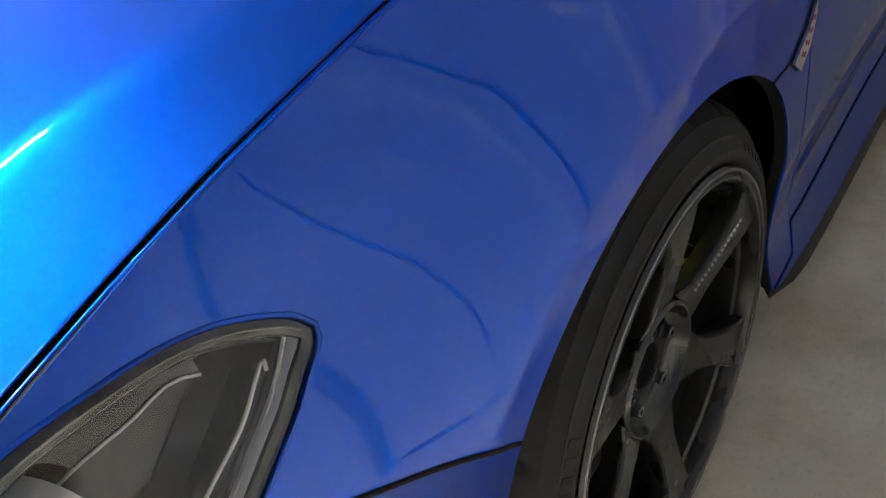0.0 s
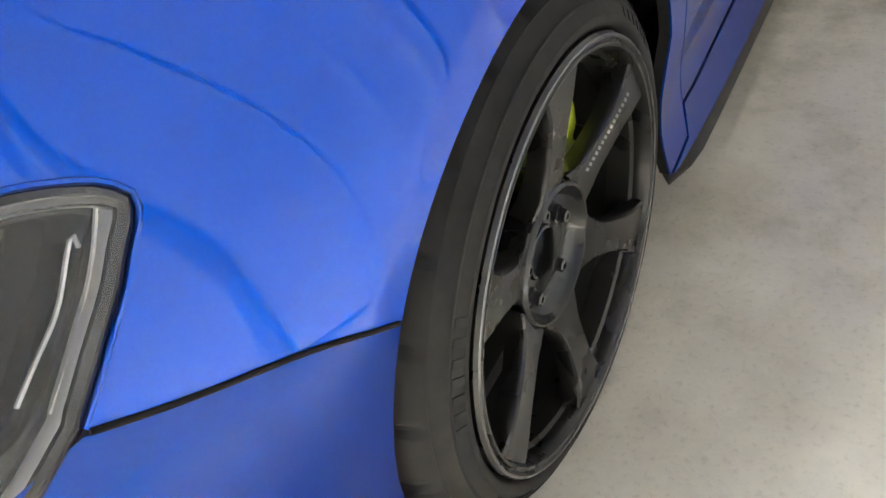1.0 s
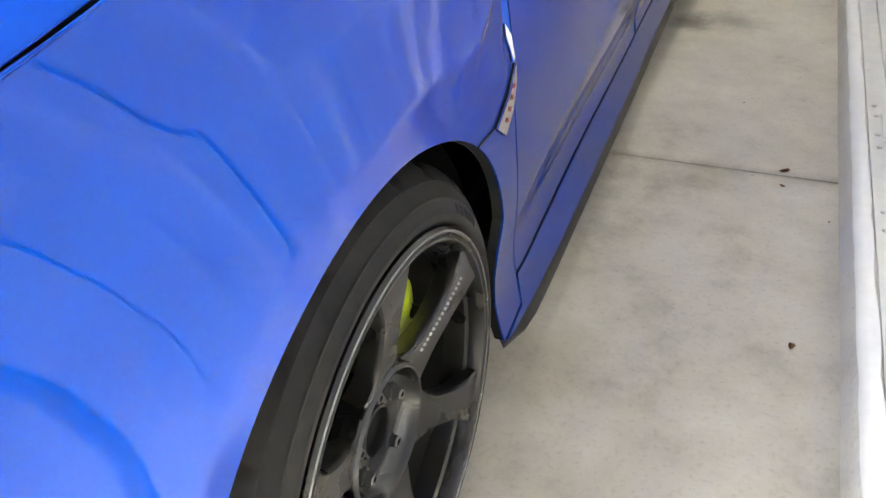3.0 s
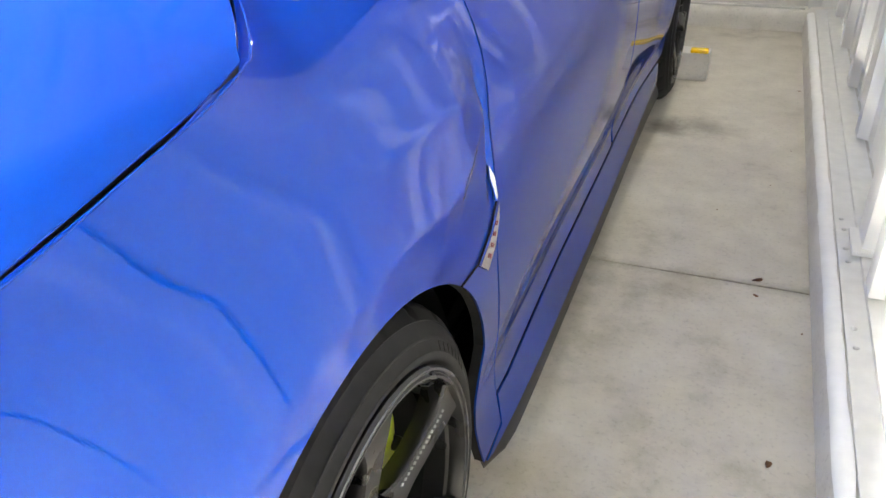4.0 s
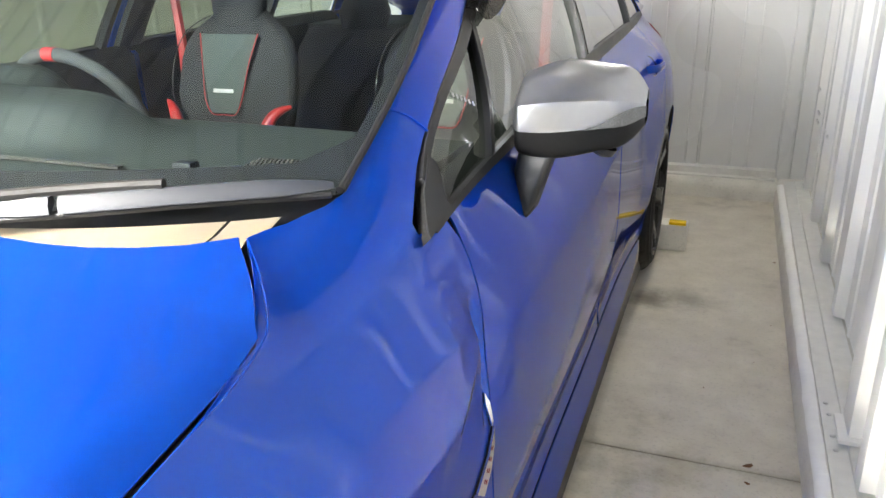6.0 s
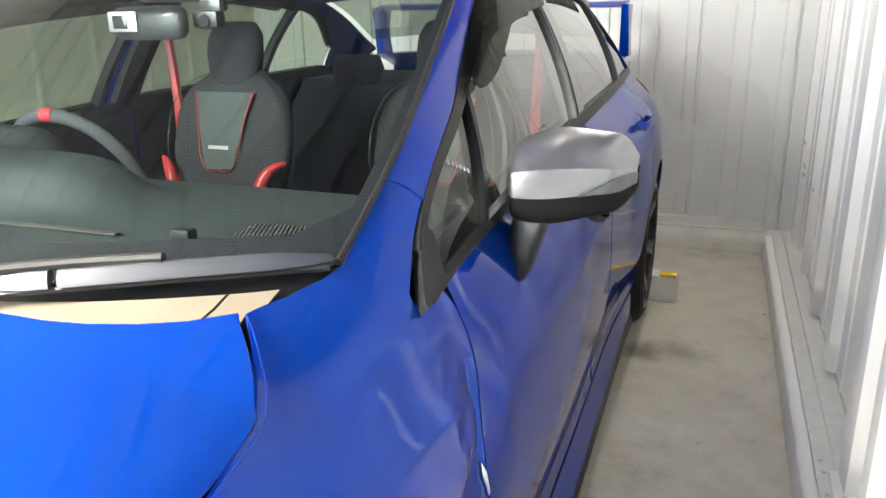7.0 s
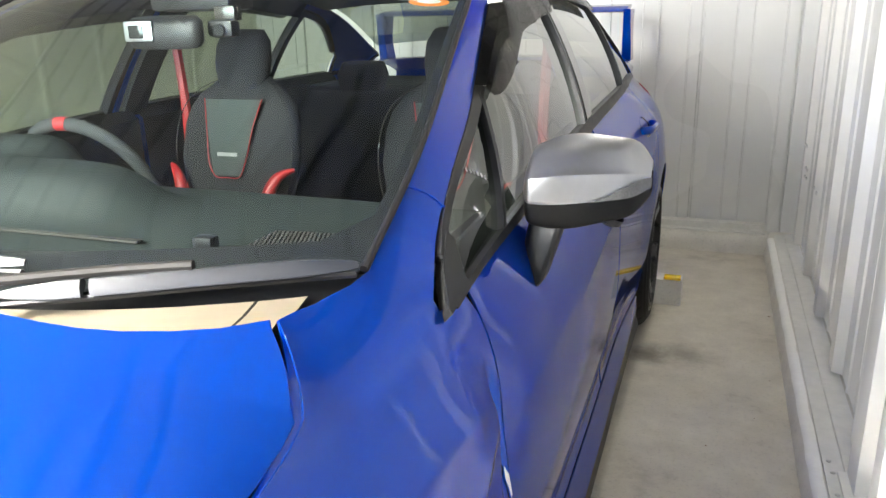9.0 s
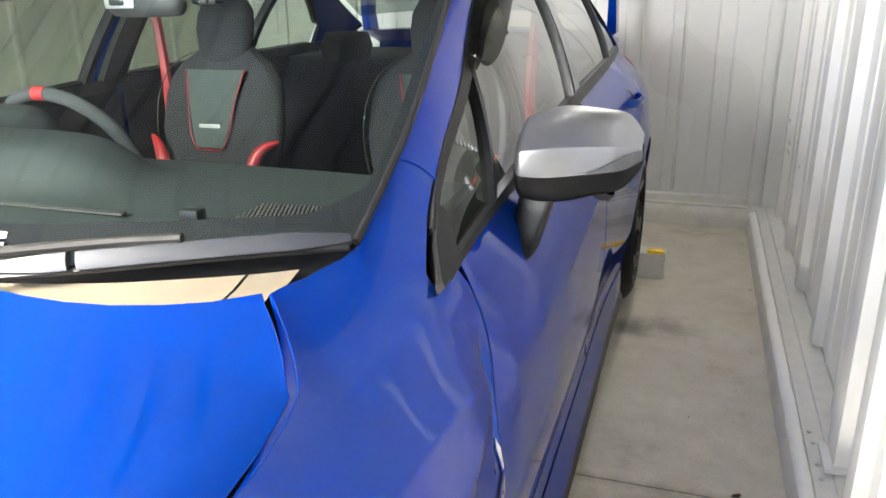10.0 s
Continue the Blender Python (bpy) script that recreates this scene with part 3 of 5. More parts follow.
HEAD_REAR, HEAD_TOP, BUMPER_SEAM = lamp_corner(HEAD_REAR), lamp_corner(HEAD_TOP), lamp_corner(BUMPER_SEAM)
g = 0.0022
arch_front = arc(ARCH_F, ARCH_RAD, 146, 14, 44) + [(0.337, 0.385), (0.331, 0.34), (0.335, 0.28), (0.347, 0.22), (0.356, 0.185)]
gap_line = [(y, float(gap_z(y))) for y in np.linspace(-0.60, 0.03, 30)] + [(p[1], p[2]) for p in smooth_path(GAP_END, 12)[1:]]
fender = HEAD_TOP + HEAD_REAR[1:-1] + BUMPER_SEAM[:-1] + arch_front
fender += [(0.442 - g, 0.20)] + [(y - g, z) for y, z in door_seam[::-1]]
fender += [(0.405, 0.950), (0.345, 0.949), (0.348, 0.962), (0.40, 0.992), (0.478, 1.038), (0.499, 1.048)]
fender += [(0.488, 1.069), (0.463, 1.082)] + [(y, float(screen_z(y))) for y in np.linspace(0.45, 0.31, 6)]
fender += [(0.27, 1.002), (0.21, 0.998)] + [(y, z) for y, z in gap_line[::-1]]


def fender_lift(y, z):
    """The fender runs into the windscreen pillar at its upper rear corner."""
    p = on_side()(y, z)
    rx, rz = rail(np.clip(y, 0.31, 1.12))
    bz = belt_z(y)
    house = on_house()(y, (z - bz) / np.maximum(rz - bz, 0.02))[:, 0]
    w = np.clip((np.asarray(y) - 0.36) / 0.10, 0, 1) * np.clip((np.asarray(z) - 0.97) / 0.07, 0, 1)
    w = w * w * (3 - 2 * w)
    p[:, 0] = p[:, 0] * (1 - w) + house * w
    return p


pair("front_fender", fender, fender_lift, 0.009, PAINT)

sill_y = 0.265
front_door = [(y + g, z) for y, z in door_seam[1:]] + [(0.50, 0.258), (1.53, 0.262), (1.545, 0.30)]
front_door += [(1.56, 0.50), (1.57, 0.80), (1.56, 1.0), (1.56, float(belt_z(1.56)))]
front_door += [(y, float(belt_z(y)) - 0.004) for y in np.linspace(1.53, 0.43, 14)]
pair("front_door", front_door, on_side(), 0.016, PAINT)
rear_door = [(1.575, 0.50), (1.56, 0.30), (1.55, 0.262), (2.18, 0.268)] + arc(ARCH_R, ARCH_RAD + 0.05, 190, 128, 12)
rear_door += [(2.50, 0.80), (2.56, 0.95), (2.58, float(belt_z(2.58)) - 0.004)] + [(y, float(belt_z(y)) - 0.004) for y in np.linspace(2.5, 1.58, 14)] + [(1.585, 0.80)]
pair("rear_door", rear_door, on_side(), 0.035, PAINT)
quarter = arc(ARCH_R, ARCH_RAD, 190, -10, 40) + [(3.30, 0.27), (3.56, 0.30), (3.58, 0.60), (3.56, 0.98), (3.4, 1.04), (2.9, 1.03), (2.59, 1.015)]
quarter += [(2.565, 0.95), (2.507, 0.80)] + arc(ARCH_R, ARCH_RAD + 0.046, 128, 190, 12)
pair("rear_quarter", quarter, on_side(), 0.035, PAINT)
sill = [(0.446, 0.257), (0.44, 0.196), (0.365, 0.180), (0.39, 0.175), (2.32, 0.185), (2.30, 0.262), (1.4, 0.257), (0.50, 0.253)]
pair("side_sill", sill, on_side(0.002), 0.04, PAINT)


def skirt():
    bm = bmesh.new()
    prof = [(-0.06, 0.186), (0.000, 0.186), (0.007, 0.172), (0.013, 0.150), (0.014, 0.143), (0.008, 0.136), (-0.06, 0.136)]
    rows = []
    for y in np.linspace(0.385, 2.30, 40):
        k = min(1, (y - 0.385) / 0.06)
        rows.append([(float(side_x(y, 0.2)) + dx * k - 0.012 * (1 - k), y, z) for dx, z in prof])
    vs = add_grid(bm, rows, close_v=True)
    bm.faces.new(vs[0])
    bm.faces.new(vs[-1])
    return bm


def both(name, make, mat, label="", smooth=35, parent=None):
    """A part on the car's near side and its mirror image on the other."""
    a = part(name, make(), mat, parent or car, label, smooth)
    bm = make()
    bmesh.ops.scale(bm, vec=(-1, 1, 1), verts=bm.verts)
    part(name, bm, mat, parent or car, label, smooth)
    return a


both("side_skirt", skirt, BLACK, "matt black skirt lip")

# hood
HOOD_REAR = [(0.0, 0.066), (0.25, 0.068), (0.36, 0.068), (0.449, 0.070), (0.512, 0.080), (0.569, 0.098), (0.622, 0.121), (0.649, 0.137), (0.662, 0.146)]


hood_chamfer = spline([-0.9, -0.45, -0.18, -0.06, 0.01, 0.10], [0.120, 0.098, 0.050, 0.029, 0.014, 0.005])


def on_hood(x, y):
    x, y = np.asarray(x, float), np.asarray(y, float)
    yy = np.clip(y, -0.9, 0.04)
    e, ze = gap_x(yy), gap_z(yy) + np.clip(y - 0.04, 0, 1) * 0.36
    even = sum(gap_z(np.clip(y + d, -0.9, 0.04)) + np.clip(y + d - 0.04, 0, 1) * 0.30 for d in (-0.16, -0.08, 0.0, 0.08, 0.16)) / 5
    c = hood_chamfer(y)
    side = 0.50 * (e - np.abs(x))
    u = np.clip(np.abs(x) / (e - c), 0, 1.2)
    top = 0.50 * c + np.maximum(0.014, 0.052 - 0.50 * c) * (1 - u ** 2.2)
    k = 0.007
    h = np.clip(0.5 + 0.5 * (top - side) / k, 0, 1)
    crown = top * (1 - h) + side * h - k * h * (1 - h)
    k = np.clip(np.abs(x) / e, 0, 1) ** 5
    return np.stack([x, y, ze * k + even * (1 - k) + crown], 1)


hood = [(float(gap_x(y)) - 0.0058, y) for y in np.linspace(-0.88, 0.035, 26)] + [(p[0] - 0.0085, p[1] - 0.007) for p in smooth_path(GAP_END, 10)[1:-1]]
hood += [(p[0], p[1]) for p in smooth_path(HOOD_REAR[::-1], 14)]
hood += [(-x, y) for x, y in hood[::-1][1:]]
# the hood's folded rim is blackened inside to shade its shut line
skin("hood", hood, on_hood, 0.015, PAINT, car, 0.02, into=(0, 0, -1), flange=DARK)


# bumper: the side runs on round the nose
def bumper_pts(u, z):
    """u from 0 at the middle of the nose to 1 at the wheel arch."""
    yc = -0.60
    if u > 0.55:
        y = yc + (u - 0.55) / 0.45 * (-0.2848 - yc)
        return float(side_x(y, z)), y
    a = u / 0.55 * math.pi / 2
    xe = float(side_x(yc, z))
    return xe * math.sin(a) ** 0.75, yc - 0.33 * math.cos(a) ** 0.9


def bumper_bm():
    bm = bmesh.new()
    rows = []
    for u in np.linspace(-1, 1, 81):
        au = abs(u)
        y_side = bumper_pts(au, 0.6)[1]
        top = np.interp(y_side, [p[0] for p in BUMPER_SEAM], [p[1] for p in BUMPER_SEAM]) - 0.003 if y_side > -0.490 else 0.657
        row = []
        for z in np.r_[np.linspace(0.17, 0.5, 9), np.linspace(0.53, top, 5)]:
            x, y = bumper_pts(au, z)
            y = max(y, -10)
            back = ARCH_F[0] - math.sqrt(max(0.0, ARCH_RAD ** 2 - (z - ARCH_F[1]) ** 2))
            if au > 0.9:
                y = y + (back - (-0.2848)) * (au - 0.9) / 0.1
                x = float(side_x(y, z))
            row.append((math.copysign(x, u), y, z))
        rows.append(row)
    add_grid(bm, rows)
    bmesh.ops.solidify(bm, geom=bm.faces[:], thickness=-0.004)
    return bm


part("front_bumper", bumper_bm(), PAINT, car, "", 50)



# makes tubes for panel edges, joints and the dark gap strips
def seal(points, radius):
    return lambda: add_tube(bmesh.new(), [tuple(p) for p in points], radius, 6)


# black strips sunk into the hood and door gaps as their shade
gap3 = [(float(gap_x(y)) - 0.010, y, float(gap_z(y)) - 0.022) for y in np.linspace(-0.85, 0.035, 30)] + [(p[0] - 0.006, p[1] - 0.006, p[2] - 0.022) for p in smooth_path(GAP_END, 12)[1:]]
both("hood_gap_shade", seal(gap3, 0.0055), DARK, "black strip for the shade in the hood gap")
both("door_gap_shade", seal(on_side(-0.012)(np.array([p[0] for p in door_seam]), np.array([p[1] for p in door_seam])), 0.005), DARK, "black strip for the shade in the door gap")

# rolled panel edges
fender_edge = [(p[0] + 0.0012, p[1], p[2] - 0.0008) for p in [(float(gap_x(y)), y, float(gap_z(y))) for y in np.linspace(-0.60, 0.035, 40)] + [tuple(q) for q in smooth_path(GAP_END, 14)[1:]]]
both("panel_edge", seal(fender_edge, 0.0014), PAINT, "rolled fender edge", 60)
hood_edge = [tuple(p) for p in on_hood(np.array([h[0] for h in hood[:35]]), np.array([h[1] for h in hood[:35]])) - np.array((0, 0, 0.0012))]
both("panel_edge", seal(hood_edge, 0.0012), PAINT, "rolled hood edge", 60)
both("panel_edge", seal(on_side(-0.0012)(np.array([p[0] - g for p in door_seam]), np.array([p[1] for p in door_seam])), 0.0018), PAINT, "rolled fender edge", 60)
lamp_edge = np.array(HEAD_TOP[:-1] + HEAD_REAR)
both("panel_edge", seal(on_side(-0.001)(lamp_edge[:, 0], lamp_edge[:, 1]), 0.0026), PAINT, "rolled fender edge", 60)

seam = smooth_path(BUMPER_SEAM, 40)
both("panel_joint", seal(on_side(0.0006)(seam[:, 0], seam[:, 1] - 0.001), 0.0024), DARK, "thin panel joint", 60)
seam = smooth_path([(0.500, 1.046), (0.489, 1.068), (0.465, 1.082)], 8)
both("panel_edge", seal(fender_lift(seam[:, 0], seam[:, 1]) + np.array((0.0005, 0, 0)), 0.0022), PAINT, "rolled fender edge", 60)

# ---- glasshouse ----
WIN_Y = [0.335, 0.40, 0.478, 0.68, 0.90, 1.03, 1.3, 2.0, 2.5, 2.75, 2.95]
win_s = spline(WIN_Y, [0.02, 0.36, 0.60, 0.755, 0.86, 0.895, 0.915, 0.92, 0.90, 0.80, 0.40])
pillar = [(0.500, 0.64), (0.491, 0.83), (0.467, 1.0)] + [(y, 1.0) for y in np.linspace(0.55, 3.30, 30)] + [(3.30, 0.02), (2.97, 0.02), (2.95, 0.40)]
pillar += [(y, float(win_s(y))) for y in np.linspace(2.9, 0.51, 40)]
pair("roof_pillar", pillar, on_house(), 0.03, PAINT, 0.02)


def strip(lo, hi, y0, y1, n, off, thick):
    """A bar along the glasshouse between two heights lo(y), hi(y)."""
    bm = bmesh.new()
    rows = []
    for y in np.linspace(y0, y1, n):
        a, b = lo(y), hi(y)
        q = [on_house(off)(np.array([y]), np.array([s]))[0] for s in (a, (a + b) / 2, b)]
        r = [on_house(off - thick)(np.array([y]), np.array([s]))[0] for s in (b, a)]
        rows.append([tuple(p) for p in (*q, *r)])
    vs = add_grid(bm, rows, close_v=True)
    bm.faces.new(vs[0])
    bm.faces.new(vs[-1])
    return bm


both("window_frame", lambda: strip(lambda y: float(win_s(y)) - 0.085, lambda y: float(win_s(y)) - 0.003, 0.42, 2.90, 60, 0.002, 0.02), BLACK, "black upper window frame")
both("belt_trim", lambda: strip(lambda y: -0.03, lambda y: 0.045, 0.36, 2.93, 40, 0.004, 0.022), BLACK, "black rubber belt moulding")


def post(y0, y1, w, off=0.003, top=0.9):
    """An upright frame bar from the belt at y0 to the rail at y1."""
    bm = bmesh.new()
    rows = []
    for s in np.linspace(0.0, top, 12):
        y = y0 + (y1 - y0) * s
        q = [on_house(o)(np.array([y + d]), np.array([s]))[0] for d, o in ((-w / 2, off), (w / 2, off), (w / 2, off - 0.03), (-w / 2, off - 0.03))]
        rows.append([tuple(p) for p in q])
    vs = add_grid(bm, rows, close_v=True)
    bm.faces.new(vs[0])
    bm.faces.new(vs[-1])
    return bm


both("quarter_post", lambda: post(0.635, 0.85, 0.016, 0.003, 0.76), BLACK, "slim black quarter window bar")
both("door_bar", lambda: post(1.475, 1.615, 0.022), BLACK, "slim black door frame bar")
both("door_post", lambda: post(1.555, 1.685, 0.085, 0.001), GLOSS_BLACK, "glossy black centre pillar trim")
both("rear_post", lambda: post(2.42, 2.50, 0.035), BLACK, "black rear window bar")

sail = [(0.338, 0.0), (0.345, float(win_s(0.345))), (0.40, float(win_s(0.40)) - 0.01), (0.462, 0.53), (0.468, 0.42), (0.432, 0.10), (0.436, 0.0)]
pair("mirror_sail", sail, on_house(0.004), 0.03, BLACK, 0.02, "matt black corner panel")
glass_poly = [(0.42, 0.0)] + [(y, float(win_s(y)) - 0.03) for y in np.linspace(0.43, 2.93, 40)] + [(2.94, 0.0)]
for ob in (skin("side_window", glass_poly, on_house(-0.008), 0.06, SIDE_GLASS, car, 0.0), skin("side_window", glass_poly, on_house(-0.008), 0.06, SIDE_GLASS, car, 0.0, mirror=True)):
    ob["label"] = "glossy side window glass"
    ob.visible_shadow = False


# windscreen: base curve to roof header
def on_screen(x, t, drop=0.0):
    """x across, t from the base (0) to the header (1)."""
    x, t = np.asarray(x, float), np.asarray(t, float)
    ye = 0.31 + (1.12 - 0.31) * t
    e, ze = screen_x(ye), screen_z(ye)
    u = np.clip(np.abs(x) / e, 0, 1)
    y = ye - (0.215 * (1 - t) + 0.10 * t) * (1 - u ** 2.0)
    z = ze - 0.008 * (1 - t) * (1 - u ** 2) + 0.030 * t * (1 - u ** 2) - drop
    return np.stack([np.sign(x) * u * e, y, z], 1)


scr = [(0.99, 0), (0.99, 1.0), (-0.99, 1.0), (-0.99, 0)]


def screen_lift(off=0.0):
    def f(a, t):
        ye = 0.31 + 0.81 * np.asarray(t, float)
        p = on_screen(np.asarray(a, float) * screen_x(ye), t)
        return p + np.array((0, -0.43, 0.9)) * off
    return f


ws = skin("windscreen", scr, screen_lift(), 0.06, GLASS, car, 0.0, "green-tinted windscreen glass", into=(0, 1, -1))
ws.visible_shadow = False
border = [(-0.985, 0.0), (0.985, 0.0), (0.985, 1.0), (0.962, 1.0), (0.962, 0.14), (0.89, 0.085), (0.5, 0.085), (-0.5, 0.085), (-0.89, 0.085), (-0.962, 0.14), (-0.962, 1.0), (-0.985, 1.0)]
skin("windscreen_border", border, screen_lift(-0.004), 0.05, GLOSS_BLACK, car, 0.0, "black ceramic border", into=(0, 1, -1))
for sgn in (1, -1):
    bm = bmesh.new()
    add_tube(bm, [tuple(screen_lift(0.002)(np.array([sgn * 0.995]), np.array([t]))[0]) for t in np.linspace(0, 1, 30)], 0.0055, 8)
    part("screen_moulding", bm, BLACK, car)


# roof
def on_roof(x, y):
    x, y = np.asarray(x, float), np.asarray(y, float)
    e, ze = roof_x(y), roof_z(y)
    u = np.clip(np.abs(x) / e, 0, 1)
    return np.stack([x, y - 0.10 * (1 - u ** 2) * np.clip((1.5 - y) / 0.4, 0, 1), ze + 0.032 * (1 - u ** 2.4)], 1)


roof = [(float(roof_x(y)), y) for y in np.linspace(1.125, 2.55, 24)]
roof += [(-x, y) for x, y in roof[::-1]]
skin("roof", roof, on_roof, 0.07, PAINT, car, 0.012, into=(0, 0, -1))
rear_glass = [(0.95 * float(roof_x(y)), y) for y in np.linspace(2.56, 3.2, 12)]
rear_glass += [(-x, y) for x, y in rear_glass[::-1]]
rg = skin("rear_window", rear_glass, on_roof, 0.07, SIDE_GLASS, car, 0.0, "tinted rear window glass", into=(0, 0, -1))
rg.visible_shadow = False


def deck():
    bm = bmesh.new()
    rows = []
    for y in np.linspace(3.18, 3.62, 10):
        e = float(side_x(min(y, 3.56), 1.0)) - 0.02
        rows.append([(x * e, y + 0.05 * (1 - x * x), 1.075 + 0.02 * (1 - x * x) - 0.08 * max(0, y - 3.4) / 0.22) for x in np.linspace(-1, 1, 17)])
    for z in np.linspace(0.95, 0.22, 8):
        rows.append([(x * (0.66 + 0.03 * (0.95 - z)), 3.63 + 0.06 * (1 - x * x) + 0.02, z) for x in np.linspace(-1, 1, 17)])
    add_grid(bm, rows)
    bmesh.ops.solidify(bm, geom=bm.faces[:], thickness=0.01)
    return bm


part("boot_and_tail", deck(), PAINT, car)

# ---- wheels ----
PRINT = simple("grey_spoke_print", (0.36, 0.36, 0.35), 0.5)


def tyre_bm(R, r_rim, w):
    """A low-profile tyre: sidewall that leans in towards the tread, ribs, shoulder sipes and grooves."""
    prof = [(-w, r_rim - 0.012), (-w - 0.004, r_rim + 0.03), (-w + 0.012, R - 0.022), (-w + 0.03, R - 0.006)]
    prof += [(-0.185, R), (-0.183, R - 0.008), (-0.171, R - 0.008), (-0.169, R), (-0.085, R), (-0.083, R - 0.008), (-0.071, R - 0.008), (-0.069, R)]
    prof += [(-0.047, R - 0.002), (-0.034, R - 0.008), (-0.024, R - 0.018), (-0.0215, R - 0.0195), (-0.0225, R - 0.021)]
    prof += [(-0.012, R - 0.036), (-0.0095, R - 0.037), (-0.009, R - 0.040), (-0.0095, R - 0.041), (-0.004, r_rim + 0.018), (-0.0025, r_rim + 0.017), (-0.002, r_rim + 0.011)]
    prof += [(-0.006, r_rim + 0.004), (-0.012, r_rim + 0.001), (-0.020, r_rim - 0.010)]
    bm = bmesh.new()
    n = 336
    rows = []
    for i in range(n):
        a = 2 * math.pi * i / n
        row = []
        for j, (x, r) in enumerate(prof):
            if i % 14 < 2 and (3 <= j <= 4 or 11 <= j <= 13):
                r -= 0.006
            row.append((x, r * math.cos(a), r * math.sin(a)))
        rows.append(row)
    add_grid(bm, rows, close_u=True)
    return bm


def spoke_face(r, R):
    """How far a spoke's face lies behind the rim's edge at the radius r."""
    return float(np.interp(r, [0.05, 0.086, 0.107, 0.16, 0.21, R - 0.012], [-0.050, -0.036, -0.029, -0.018, -0.009, -0.006]))


def spoke_bm(R):
    """One broad dished spoke that widens at hub and rim; it points along +z."""
    bm = bmesh.new()
    rows = []
    for t in np.linspace(0, 1, 16):
        r = 0.086 + (R - 0.020 - 0.086) * t
        half = 0.0275 - 0.003 * math.sin(math.pi * min(1, t * 1.2)) + 0.016 * max(0, (t - 0.55) / 0.45) ** 2.2 + 0.017 * max(0, 1 - t / 0.30) ** 2
        face = spoke_face(r, R)
        back = face - 0.034 + 0.006 * math.sin(math.pi * t)
        rows.append([(back, half * 0.86, r), (face - 0.012, half, r), (face - 0.003, half * 0.97, r), (face, half * 0.88, r), (face - 0.0015, 0.0, r), (face, -half * 0.88, r),
                     (face - 0.003, -half * 0.97, r), (face - 0.012, -half, r), (back, -half * 0.86, r)])
    vs = add_grid(bm, rows, close_v=True)
    bm.faces.new(vs[0])
    bm.faces.new(vs[-1])
    return bm


def turned(bm, deg):
    bmesh.ops.rotate(bm, cent=(0, 0, 0), matrix=Matrix.Rotation(radians(deg), 3, "X"), verts=bm.verts)
    return bm


def wheel(at, face_x, side, spin, caliper_deg, lug):
    """A wheel with its outer rim edge at face_x; built round the x axis, side = -1 for the far side."""
    R, r = WHEEL_Z, 0.264
    hub = part("wheel", bmesh.new(), RUBBER, car)
    hub.location = (side * face_x, at, WHEEL_Z)
    hub.rotation_euler = (0, 0, 0) if side > 0 else (0, 0, math.pi)
    bm = tyre_bm(R, r, 0.245)
    tyre = part("tyre", bm, RUBBER, hub, "black low-profile tyre", 40)
    # raised lettering on the sidewall, too worn to read
    rr0 = random.Random(3)
    bm = bmesh.new()
    for a0, count, size in ((40, 7, 0.014), (160, 7, 0.014), (280, 7, 0.014), (100, 12, 0.006), (225, 14, 0.006)):
        for k in range(count):
            a = radians(a0 + k * size * 280)
            rm = r + 0.023
            add_box(bm, (-0.0060, rm * math.sin(a), rm * math.cos(a)), (0.0014, size * rr0.uniform(0.5, 0.72), size), Matrix.Rotation(-a, 4, "X") @ Matrix.Rotation(radians(-24), 4, "Y"))
    tagged(part("sidewall_lettering", bm, RUBBER, tyre, "raised sidewall marks", None), "worn raised marks on the tyre sidewall", "", kind="stuff")
    bm = bmesh.new()
    revolve(bm, [(-0.012, r - 0.002), (-0.004, r), (0.0, r - 0.003), (0.0, r - 0.006), (-0.003, r - 0.009), (-0.003, r - 0.0105), (0.0, r - 0.0125), (-0.001, r - 0.016), (-0.010, r - 0.020), (-0.024, r - 0.021), (-0.028, r - 0.026), (-0.060, r - 0.030)], 144)
    part("rim", bm, RIM, hub, "gunmetal rim with a stepped edge", 30)
    bm = bmesh.new()
    revolve(bm, [(-0.060, r - 0.030), (-0.12, r - 0.034), (-0.20, r - 0.020), (-0.235, r - 0.006)], 96)
    part("barrel", bm, SHADED_BARREL, hub, "inner barrel darkened for the shade behind the spokes", 30)
    bm = bmesh.new()
    revolve(bm, [(0.0002, r - 0.0028), (0.0013, r - 0.0040), (0.0013, r - 0.0052), (0.0002, r - 0.0062)], 144)
    part("rim_lip", bm, RIM_EDGE, hub, "thin bright rim lip", 60)
    for k in range(6):
        part("spoke", turned(spoke_bm(r), spin + 60 * k), RIM, hub)
    bm = bmesh.new()
    revolve(bm, [(-0.10, 0.094), (-0.040, 0.0935), (-0.034, 0.0915), (-0.0315, 0.0880), (-0.0325, 0.0855), (-0.040, 0.0825), (-0.050, 0.0785), (-0.056, 0.071), (-0.0575, 0.060), (-0.0575, 0.036), (-0.053, 0.034), (-0.052, 0.031), (-0.066, 0.029), (-0.068, 0.0)], 72)
    part("hub", bm, HUB_BLACK, hub, "glossy dark dished hub pad", 40)
    for k in range(5):
        a = radians(lug + 72 * k)
        y, z = 0.0572 * math.cos(a), 0.0572 * math.sin(a)
        bm = bmesh.new()
        revolve(bm, [(-0.057, 0.0135), (-0.0545, 0.0135), (-0.054, 0.0100), (-0.053, 0.0095), (-0.044, 0.0088), (-0.0425, 0.007), (-0.0425, 0.0045), (-0.048, 0.004), (-0.048, 0.0)], 6, (0, y, z))
        part("lug_nut", bm, GLOSS_BLACK, hub, "black hexagonal wheel nut", 30)
    bm = bmesh.new()
